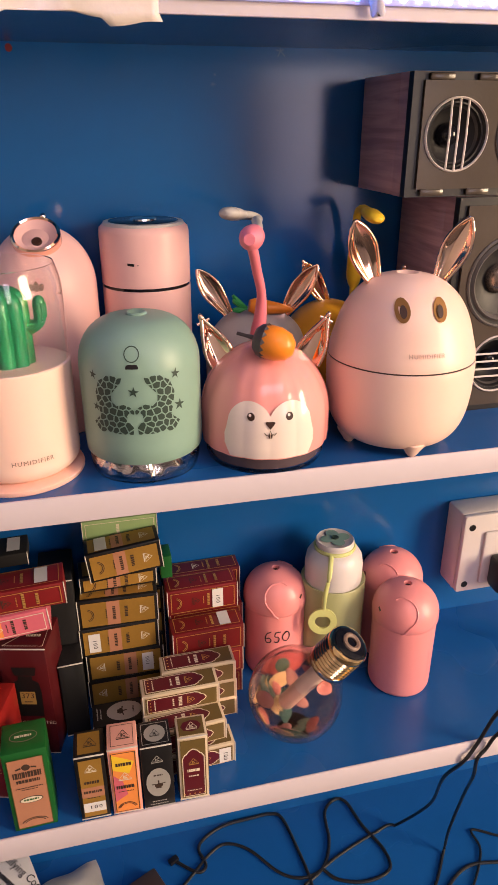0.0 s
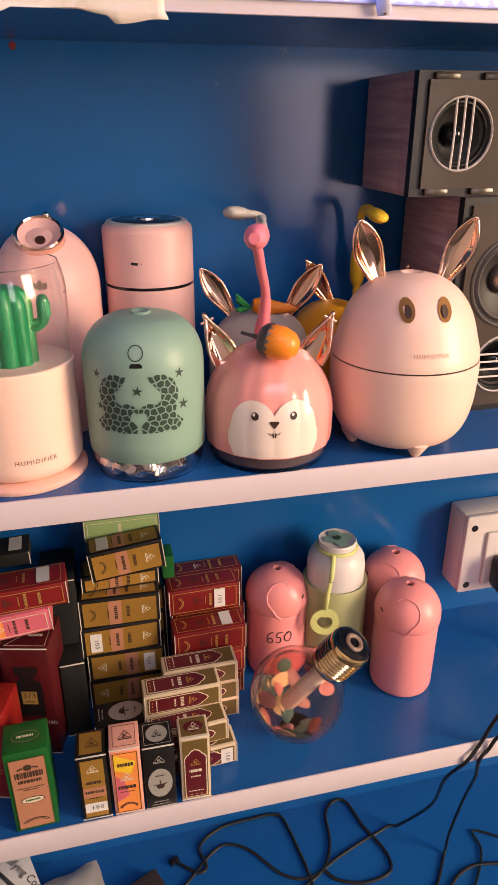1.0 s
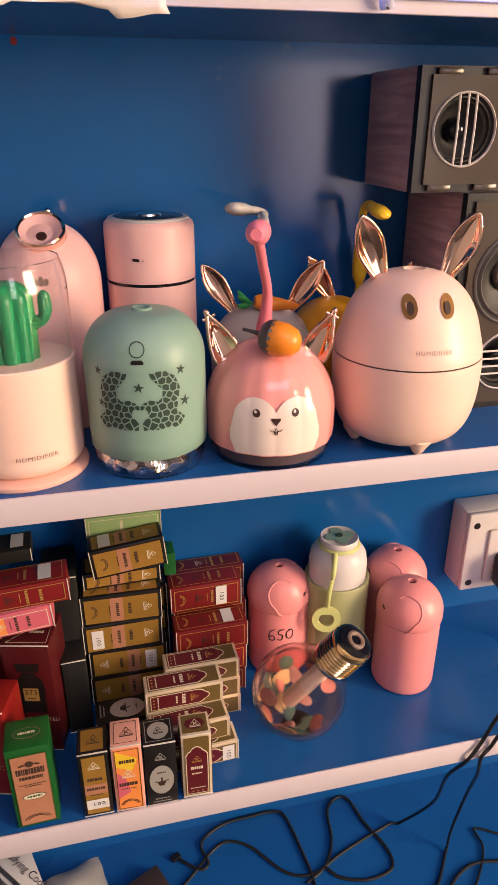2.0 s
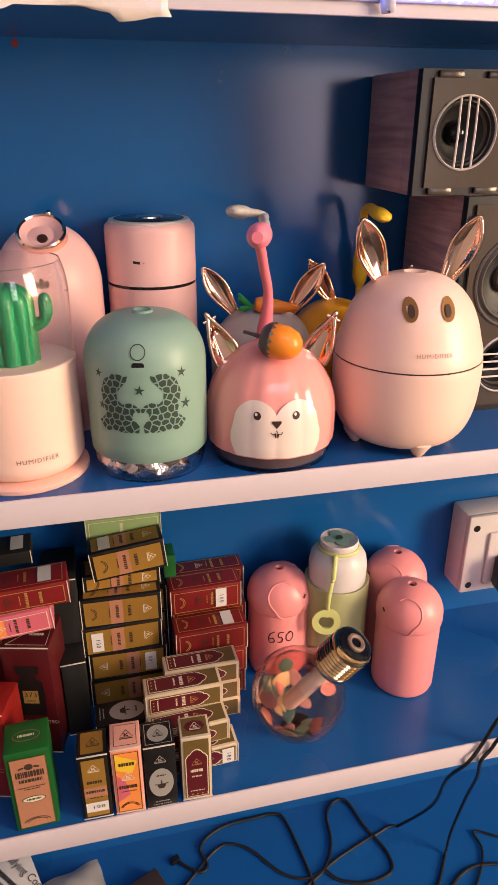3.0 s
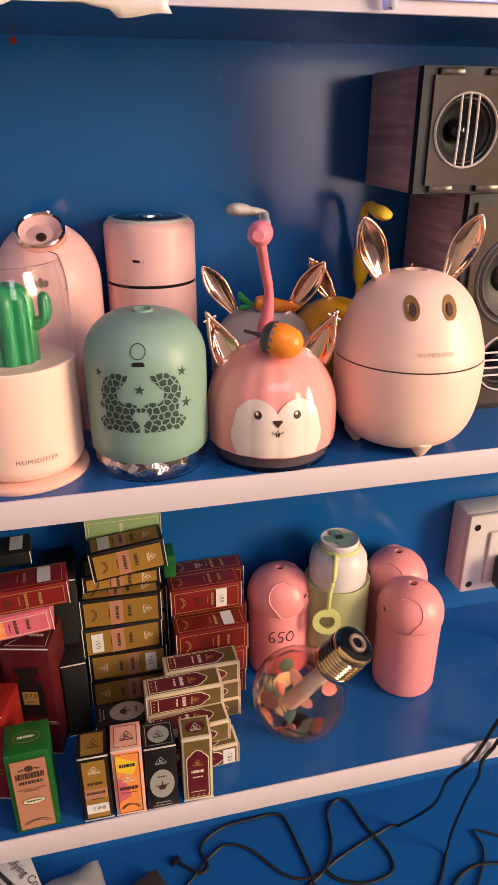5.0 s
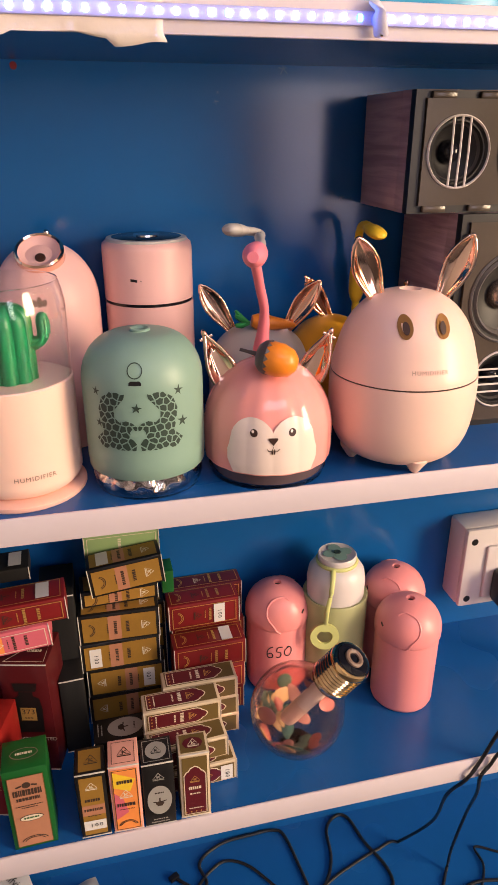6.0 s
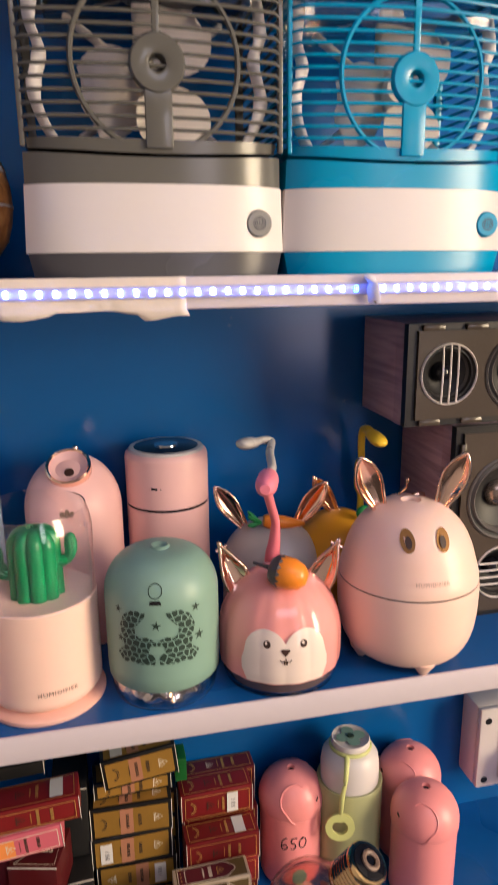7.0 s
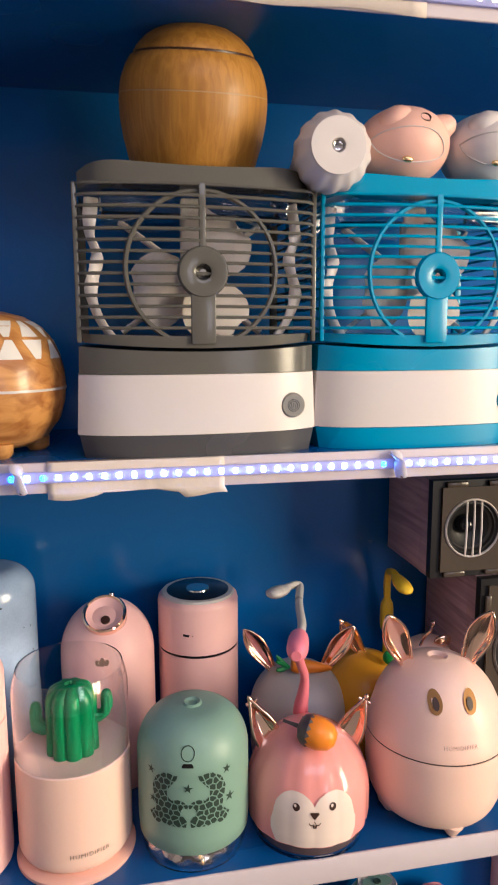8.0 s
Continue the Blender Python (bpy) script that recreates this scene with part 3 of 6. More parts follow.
def ring_humidifier():
    t = thing("arch_humidifier", pose(-0.0870, 0.147, MID, 0, 0, -8), "tall blush pink humidifier with chrome-ringed outlet", "humidifier", "humidifiers on the shelf")
    prof = [(0, 0), (0.0385, 0), (0.041, 0.003), (0.0415, 0.012), (0.0415, 0.118)] + arc(0.0, 0.118, 0.0415, 0, 90, 16, 1.14)[1:]
    part("shell", lathe(prof, 64), PINK, t, "smooth blush pink shell")
    m = pose(0.0015, -0.0205, 0.1602, 36, 0, 0) @ Matrix.Scale(1.06, 4)
    bezel = part("bezel", lathe([(0.0165, -0.008), (0.0178, -0.006), (0.0178, 0.001), (0.0165, 0.002), (0.0152, 0.001), (0.0150, -0.002)], 40, m=m, close=True), ROSEGOLD, t, "chrome ring round the outlet")
    part("dish", lathe([(0.0155, 0.0006), (0.011, -0.0015), (0.006, -0.004), (0, -0.0045)], 36, m=m), PINK, t, "shallow pink outlet dish")
    part("nozzle", lathe([(0, -0.0015), (0.0036, -0.0018), (0.0042, -0.0042)], 20, m=m @ pose(0.001, -0.0052, 0.0016)), BROWNLINE, t)
    part("stud", ball(m @ scaled(0.004, 0.0185, 0.001, 0.0025, 0.0025, 0.002), 12, 8), CHROME, t)
    sg = bmesh.new()
    for x, h in ((-0.005, 0.0045), (0, 0.0065), (0.005, 0.0045)):
        oval(x * 0.75, 0.1235 + h * 0.3, 0.0021, h * 0.62, 12, -x * 4000, sg)
    part("emblem", wrap(sg, prof[3:], 2, 0.0004), TAUPE, t, "small leaf emblem")
    return t


def stripe_humidifier():
    t = thing("cylinder_humidifier", pose(-0.0035, 0.1565, MID, 0, 0, -10), "blush pink cylinder humidifier with dark stripe and black top", "humidifier", "humidifiers on the shelf")
    part("tank", lathe([(0, 0), (0.032, 0), (0.0370, 0.002), (0.0372, 0.1135), (0, 0.1135)], 56), PINK, t, "blush pink tank")
    part("stripe", lathe([(0, 0.1133), (0.0364, 0.1133), (0.0364, 0.1163), (0, 0.1163)], 56), GLOSSBLACK, t, "dark stripe")
    part("head", lathe([(0, 0.1161), (0.0372, 0.1161), (0.0372, 0.157), (0.0365, 0.1605), (0.0340, 0.1628), (0, 0.1628)], 56), PINK, t)
    part("rim", lathe([(0.0283, 0.1626), (0.0340, 0.1626), (0.0328, 0.1648), (0.0283, 0.1652)], 48, close=True), OFFWHITE, t, "grey bevelled rim")
    top = part("top_disc", lathe([(0, 0.1630), (0.0290, 0.1630), (0.0290, 0.1650), (0.0283, 0.1655), (0, 0.1655)], 48), GLOSSBLACK, t, "glossy black top disc")
    part("outlet", lathe([(0, 0.1654), (0.011, 0.1654), (0.0105, 0.1668), (0.0085, 0.1674), (0.004, 0.1665), (0, 0.1662)], 36), CHROME, top, "chrome outlet")
    prof = [(0.0372, 0.113), (0.0372, 0.16)]
    sl = bmesh.new()
    shape([(-0.0115, 0.1345), (-0.0060, 0.1340), (-0.0058, 0.1362), (-0.0117, 0.1366)], sl)
    oval(-0.0030, 0.1350, 0.0005, 0.0005, 8, 0, sl)
    part("port", wrap(sl, prof, 0, 0.0003), BLACK, t)
    return t


def carrot_humidifier():
    t = thing("carrot_rabbit_humidifier", pose(0.0890, 0.138, MID, 0, 0, -12), "grey-white rabbit humidifier with gold ears and a toy carrot", "humidifier", "humidifiers on the shelf")
    outline = [(0, 0), (0.040, 0), (0.0445, 0.004), (0.0455, 0.012), (0.0455, 0.050)] + arc(0.0, 0.050, 0.0455, 0, 90, 14, 0.93)[1:]
    part("shell", lathe(outline, 56), OFFWHITE, t, "glossy grey-white dome")
    ear(t, -0.0250, 0.086, -34, 12, 0.046, 0.0084, bend=-0.02)
    ear(t, 0.0235, 0.086, 34, -12, 0.050, 0.0084, bend=-0.02)
    m = pose(0.012, -0.014, 0.0945, 0, 98, 8)
    c = part("carrot", lathe([(0, -0.020), (0.005, -0.0195), (0.0068, -0.015), (0.0062, -0.004), (0.0045, 0.008), (0.002, 0.018), (0, 0.020)], 20, m=m), ORANGE, t, "orange toy carrot")
    lv = bmesh.new()
    for k in range(5):
        a = k * 1.256
        tube([(-0.0095, -0.016, 0.095), (-0.016 - 0.002 * (k % 2), -0.016 + 0.004 * math.cos(a), 0.097 + 0.005 * math.sin(a)), (-0.021, -0.017 + 0.006 * math.cos(a), 0.099 + 0.007 * math.sin(a))], [0.0016, 0.0024, 0.0012], 6, lv)
    part("leaves", lv, LEAF, c, "green carrot leaves")
    return t


def yellow_humidifier():
    t = thing("yellow_fruit_humidifier", pose(0.158, 0.145, MID, 0, 0, -8), "golden yellow humidifier with gold ears and green leaf", "humidifier", "humidifiers on the shelf")
    outline = [(0, 0), (0.036, 0), (0.041, 0.004), (0.043, 0.012), (0.043, 0.050)] + arc(0.0, 0.050, 0.043, 0, 90, 12, 1.0)[1:]
    part("shell", lathe(outline, 48), YELLOW, t, "glossy golden yellow dome")
    ear(t, -0.002, 0.090, -34, 14, 0.044, 0.0080, tip=True)
    part("leaf", ball(scaled(0.020, -0.020, 0.096, 0.0075, 0.004, 0.0075), 14, 8), LEAF, t, "green leaf ornament")
    return t


def goldknot_humidifier():
    t = thing("knot_humidifier", pose(0.226, 0.145, MID, 0, 0, -10), "small pink humidifier with rose gold antlers", "humidifier", "humidifiers on the shelf")
    part("shell", lathe([(0, 0), (0.030, 0), (0.034, 0.004), (0.035, 0.012), (0.035, 0.064)] + arc(0.0, 0.064, 0.035, 0, 90, 10, 1.1)[1:], 40), CREAMPINK, t)
    kn = tube(spline([(-0.012, -0.010, 0.097), (-0.008, -0.010, 0.107), (-0.002, -0.010, 0.113), (0.0, -0.010, 0.119)], 4), 0.0016, 8)
    ball(scaled(0.0, -0.010, 0.1205, 0.0026, 0.0026, 0.0026), 12, 8, kn)
    part("antler", kn, ROSEGOLD, t, "thin rose gold antler")
    part("ear", ball(scaled(0.009, -0.012, 0.103, 0.009, 0.003, 0.006, 0, -20, 0), 16, 10), ROSEGOLD, t)
    return t


def brush_lamp(name, m, neck, stem, head_m, colours, label, grip=1.0):
    t = thing(name, m, label, "lamp", "toothbrush-shaped lamps")
    pts = spline(stem, 7)
    n = len(pts)
    part("stem", tube(pts, [0.0066 - 0.0031 * min(1, max(0, i / n - 0.25) / 0.30) for i in range(n)], 14), colours[0], t, "soft bendable stem")
    a, b = Vector(neck[0]), Vector(neck[-1])
    part("collar", tube([a.lerp(b, i / 16) for i in range(17)], [grip * (0.0086 - 0.0010 * i / 16) * max(0.18, 1 - abs(i / 8 - 1) ** (5 if i > 8 else 3.2)) ** 0.5 for i in range(17)], 24), colours[0], t, "thicker grip")
    pts = spline(head_m, 7)
    part("arm", tube(pts, [0.0036] * len(pts), 12), colours[1], t, "slim bent arm")
    a, b = Vector(head_m[-2]), Vector(head_m[-1])
    d = (b - a).normalized()
    part("lamp_head", tube([b - d * 0.014, b - d * 0.008, b + d * 0.000, b + d * 0.008, b + d * 0.015, b + d * 0.019, b + d * 0.021], [0.0034, 0.0062, 0.0080, 0.0084, 0.0078, 0.0058, 0.0030], 20, flat=0.62), colours[1], t, "flat rounded lamp head")
    return t


cactus_humidifier()
green_humidifier()
squirrel_humidifier()
rabbit_humidifier()
ring_humidifier()
stripe_humidifier()
carrot_humidifier()
yellow_humidifier()
goldknot_humidifier()


def holed(x0, x1, y0, y1, z0, z1, holes):
    """An upright board with round holes through it."""
    bm = bmesh.new()
    loops = [[(x0, z0), (x1, z0), (x1, z1), (x0, z1)]] + [[(cx + r * math.cos(2 * math.pi * k / 40), cz + r * math.sin(2 * math.pi * k / 40)) for k in range(40)] for cx, cz, r in holes]
    for loop in loops:
        vs = [bm.verts.new((x, y0, z)) for x, z in loop]
        for a, b in zip(vs, vs[1:] + vs[:1]):
            bm.edges.new((a, b))
    bmesh.ops.triangle_fill(bm, use_beauty=True, use_dissolve=False, edges=bm.edges[:], normal=(0, -1, 0))
    back = bmesh.ops.extrude_face_region(bm, geom=bm.faces[:])
    bmesh.ops.translate(bm, vec=(0, y1 - y0, 0), verts=[v for v in back["geom"] if isinstance(v, bmesh.types.BMVert)])
    return bm


DRIVER = mat("black_paper_cone", (0.010, 0.009, 0.010), 0.5, var=0.2, scale=60, bump=0.03)
RUBBER = mat("grey_rubber", (0.10, 0.09, 0.085), 0.45, var=0.15, scale=50, bump=0.04)
CONE = mat("dark_metal_dust_cap", (0.30, 0.24, 0.20), 0.22, metal=0.8, var=0.1, bump=0)


def speaker_circle(parent, x, y, z, r, bars, name):
    m = pose(x, y, z, 90, 0, 0)
    deep = 0.0 if bars else 1.0
    d = part(name, lathe([(0, -0.0185), (0.30 * r, -0.0180), (0.78 * r, -0.0075), (0.80 * r, -0.0045), (0.84 * r, -0.0020), (0.89 * r, -0.0022), (0.92 * r, -0.0008), (0.985 * r, 0.0006), (r, -0.001), (r, -0.0195), (0, -0.0195)], 56, m=m), DRIVER, parent, "round dark driver")
    part("surround", lathe([(0.76 * r, -0.0080), (0.79 * r, -0.0020 - 0.003 * (1 - deep)), (0.845 * r, 0.0002 - 0.003 * (1 - deep)), (0.90 * r, -0.0020), (0.88 * r, -0.0045)], 56, m=m, close=True), RUBBER, d, "grey rubber surround")
    part("ring", lathe([(0.955 * r, 0.0006), (0.985 * r, 0.0016), (1.02 * r, 0.0006), (1.02 * r, -0.001), (0.955 * r, -0.001)], 56, m=m, close=True), WHITE if bars else RUBBER, d, "pale ring")
    part("dust_cap", ball(m @ scaled(0, 0, -0.0165, 0.34 * r, 0.34 * r, 0.0105), 24, 12), CONE if not bars else GLOSSBLACK, d)
    for k in range(bars):
        u = (k - (bars - 1) / 2) * 0.27 * r
        h = math.sqrt(max(0.0, 0.93 * r * r - u * u))
        pts = [(u, -h, 0.0012), (u, 0, 0.0022), (u, h, 0.0012)] if name == "tweeter" else [(-h, u, 0.0012), (0, u, 0.0022), (h, u, 0.0012)]
        part("bar", tube([m @ Vector(p) for p in pts], 0.0009, 6), WHITE, d)
    return d


def speaker_upper():
    x0, x1, y0, y1, z0, z1 = 0.1955, 0.43, 0.090, 0.186, 1.3842, 1.4725
    holes = ((0.2335, 1.4292, 0.0262), (0.3030, 1.4285, 0.0345))
    t = thing("shelf_speaker", pose(0, 0, 0), "dark speaker with wood-grain sides lying on its side on another", "speaker", "stacked speakers")
    part("cabinet", box(x0, x1, y0 + 0.022, y1, z0, z1, 0.001), SPKWOOD, t, "purple-brown wood-grain cabinet")
    b = part("baffle", holed(x0, x1, y0 - 0.001, y0 + 0.0070, z0, z1, holes), BLACK, t, "black front baffle")
    shell = bmesh.new()
    for q in ((x0, x0 + 0.004, z0, z1), (x1 - 0.004, x1, z0, z1), (x0 + 0.004, x1 - 0.004, z0, z0 + 0.004), (x0 + 0.004, x1 - 0.004, z1 - 0.004, z1)):
        box(q[0], q[1], y0 + 0.0071, y0 + 0.0221, q[2], q[3], 0, shell)
    part("cabinet_rim", shell, SPKWOOD, t)
    p = part("front_panel", holed(x0 + 0.0085, x1 - 0.008, y0 - 0.0035, y0 - 0.0011, z0 + 0.006, z1 - 0.006, holes), CHARCOAL, t, "scuffed charcoal front panel")
    for x in (x0 + 0.022, x0 + 0.062, x0 + 0.15):
        for z in (z0 + 0.0035, z1 - 0.0035):
            part("clip", box(x - 0.010, x + 0.010, y0 - 0.0045, y0 - 0.001, z - 0.0025, z + 0.0025, 0.0010), CHARCOAL, p)
    speaker_circle(t, 0.2335, y0 - 0.0038, 1.4292, 0.0262, 3, "tweeter")
    speaker_circle(t, 0.3030, y0 - 0.0038, 1.4285, 0.0345, 0, "woofer")
    return t


def speaker_lower():
    x0, x1, y0, y1, z0, z1 = 0.240, 0.345, 0.080, 0.186, MID, 1.3838
    holes = ((0.2925, 1.3160, 0.0385), (0.2915, 1.2440, 0.0255))
    t = thing("shelf_speaker", pose(0, 0, 0), "upright dark speaker with wood-grain sides under another", "speaker", "stacked speakers")
    part("cabinet", box(x0, x1, y0 + 0.022, y1, z0, z1, 0.001), SPKWOOD, t, "purple-brown wood-grain cabinet")
    part("baffle", holed(x0, x1, y0 - 0.001, y0 + 0.0070, z0, z1, holes), BLACK, t, "black front baffle")
    shell = bmesh.new()
    for q in ((x0, x0 + 0.004, z0, z1), (x1 - 0.004, x1, z0, z1), (x0 + 0.004, x1 - 0.004, z0, z0 + 0.004), (x0 + 0.004, x1 - 0.004, z1 - 0.004, z1)):
        box(q[0], q[1], y0 + 0.0071, y0 + 0.0221, q[2], q[3], 0, shell)
    part("cabinet_rim", shell, SPKWOOD, t)
    p = part("front_panel", holed(x0 + 0.007, x1 - 0.007, y0 - 0.0035, y0 - 0.0011, z0 + 0.006, z1 - 0.006, holes), CHARCOAL, t, "scuffed charcoal front panel")
    for z in (z0 + 0.05, z1 - 0.025):
        part("clip", box(x0 + 0.004, x0 + 0.0095, y0 - 0.0045, y0 - 0.001, z - 0.010, z + 0.010, 0.0010), CHARCOAL, p)
    speaker_circle(t, 0.2925, y0 - 0.0038, 1.3160, 0.0385, 0, "woofer")
    speaker_circle(t, 0.2915, y0 - 0.0038, 1.2440, 0.0255, 4, "horn")
    return t


speaker_upper()
speaker_lower()
# two bendable lamps that stand among the humidifiers
brush_lamp("toothbrush_lamp", pose(0, 0, 0), [(0.0478, -0.0060, 1.3710), (0.0485, -0.0030, 1.3709), (0.0506, 0.0040, 1.3701), (0.0587, 0.0280, 1.3683), (0.0615, 0.0360, 1.3678)],
           [(0.0775, 0.0925, 1.2005), (0.0775, 0.0900, 1.25), (0.0728, 0.0700, 1.2860), (0.0725, 0.0620, 1.3038), (0.0705, 0.0513, 1.3235), (0.0617, 0.0300, 1.3443), (0.0543, 0.0100, 1.3601), (0.0508, 0.0020, 1.3672)],
           [(0.0610, 0.0340, 1.3689), (0.0664, 0.0460, 1.3709), (0.0760, 0.0900, 1.3700), (0.0905, 0.1400, 1.3645), (0.0915, 0.1470, 1.3650), (0.0840, 0.1400, 1.3680), (0.0670, 0.1190, 1.3720)], (ROSE, OFFWHITE), "pink toothbrush-shaped bendable lamp with a white head")
brush_lamp("toothbrush_lamp", pose(0, 0, 0), [(0.1920, 0.174, 1.296), (0.1915, 0.172, 1.308), (0.1908, 0.171, 1.318), (0.1902, 0.170, 1.328), (0.1896, 0.169, 1.336)],
           [(0.1930, 0.176, 1.2005), (0.1930, 0.176, 1.25), (0.1925, 0.175, 1.28), (0.1918, 0.173, 1.305)],
           [(0.1898, 0.169, 1.334), (0.1885, 0.167, 1.352), (0.1870, 0.160, 1.3660), (0.1865, 0.146, 1.3700), (0.1850, 0.128, 1.3680)], (LEMON, LEMON), "lemon yellow toothbrush-shaped bendable lamp", 0.85)


def side_bottles():
    t = thing("speckled_humidifier", pose(-0.187, 0.135, MID), "pale blue speckled rounded humidifier", "humidifier", "humidifiers on the shelf")
    pale = mat("pale_blue_speckled_plastic", (0.26, 0.34, 0.48), 0.2, var=0.35, scale=110, bump=0.03, coat=0.3)
    part("shell", lathe([(0, 0), (0.037, 0), (0.0405, 0.004), (0.041, 0.012), (0.041, 0.185)] + arc(0.020, 0.185, 0.021, 0, 90, 8)[1:] + [(0, 0.206)], 48), pale, t)
    specks = bmesh.new()
    rnd = random.Random(8)
    for k in range(90):
        oval(rnd.uniform(-0.09, 0.05), rnd.uniform(0.02, 0.190), rnd.uniform(0.0004, 0.0011), rnd.uniform(0.0004, 0.0013), 7, 0, specks)
    tagged(part("speckle", wrap(specks, [(0.041, 0.012), (0.041, 0.185), (0.0405, 0.19), (0.039, 0.195)], 30, 0.0003), BLACK, t, "scattered dark specks"), kind="stuff")
    t = thing("pink_humidifier", pose(-0.2035, 0.052, MID), "blush pink smooth cylindrical humidifier with a thin seam", "humidifier", "humidifiers on the shelf")
    part("tank", lathe([(0, 0), (0.038, 0), (0.041, 0.003), (0.0415, 0.010), (0.0415, 0.117), (0, 0.117)], 48), PINK, t)
    part("head", lathe([(0, 0.118), (0.0415, 0.118), (0.0415, 0.15)] + arc(0.028, 0.15, 0.0135, 0, 90, 8)[1:] + [(0, 0.1635)], 48), PINK, t)


side_bottles()

# ---- upper shelf: light strip, tape, desk fans and what lies on them ----
UP = 1.514


def light_strip():
    y = 0.0157
    t = thing("led_strip", pose(0, y, 1.5055), "lit white light strip clipped along the shelf edge", "light strip")
    part("channel", box(-0.62, 0.62, -0.0042, -0.001, -0.0044, 0.0036, 0.0012), STRIP, t, "pale lavender plastic channel")
    x = -0.5925
    lit = {LEDWHITE: None, LEDBLUE: None}
    while x < 0.6:
        colour = LEDBLUE if abs(x - 0.1165) < 0.0055 or abs(x + 0.150) < 0.0105 or abs(x + 0.1260) < 0.0055 else LEDWHITE
        if lit[colour] is None:
            lit[colour] = part("led", box(-0.0015, 0.0015, -0.0052, -0.0036, -0.0022, 0.0014, 0.0007), colour, t)
            ob = lit[colour]
        else:
            ob = new("led", lit[colour].data)
            ob.parent = t
        ob.location = (x, 0, 0)
        x += 0.0100
    for x in (-0.1375, 0.1288, 0.44):
        c = part("clip", tube(spline([(x - 0.002, -0.0035, 0.0075), (x - 0.001, -0.0075, 0.004), (x, -0.0078, -0.003), (x + 0.002, -0.0065, -0.010)], 4), [0.0048] * 12 + [0.0042], 10, flat=0.5), SILICONE, t, "milky plastic clip")
        part("screw", ball(scaled(x + 0.002, -0.0085, -0.0085, 0.0021, 0.0012, 0.0021), 12, 8), CHROME, c)
    tp = bmesh.new()
    n = 26
    rows = []
    for i in range(n + 1):
        u = i / n
        x = -0.1200 + 0.1200 * u
        drop = 0.0036 * max(0.0, math.sin(u * math.pi * 3.0 + 0.6)) + (0.0048 if u > 0.74 else 0.0026 if u < 0.30 else 0.0)
        drop *= 0.8
        rows.append([tp.verts.new((x, 0.006, 0.0091)), tp.verts.new((x, -0.0018, 0.0093)), tp.verts.new((x, -0.0026 - 0.0004 * math.sin(u * 9), 0.0070)), tp.verts.new((x, -0.0020 - 0.0005 * math.sin(u * 13), -0.0112)), tp.verts.new((x + (0.002 if i == n else 0), -0.0024 - 0.0010 * math.sin(u * 7), -0.0118 - drop))])
    for a, b in zip(rows, rows[1:]):
        for p in range(4):
            tp.faces.new((a[p], b[p], b[p + 1], a[p + 1]))
    o = part("masking_tape", tp, TAPE)
    o.matrix_world = pose(0, y, 1.5055)
    so = o.modifiers.new("thick", "SOLIDIFY")
    so.thickness = 0.0004
    tagged(o, "torn cream masking tape stuck along the shelf edge", "tape")


light_strip()


GREYBUTTON = mat("mid_grey_plastic", (0.24, 0.23, 0.21), 0.4, bump=0.02)


TRAY = glass("clear_tray_plastic", (0.90, 0.88, 0.86), 0.06, 1.22, coat=0.8)


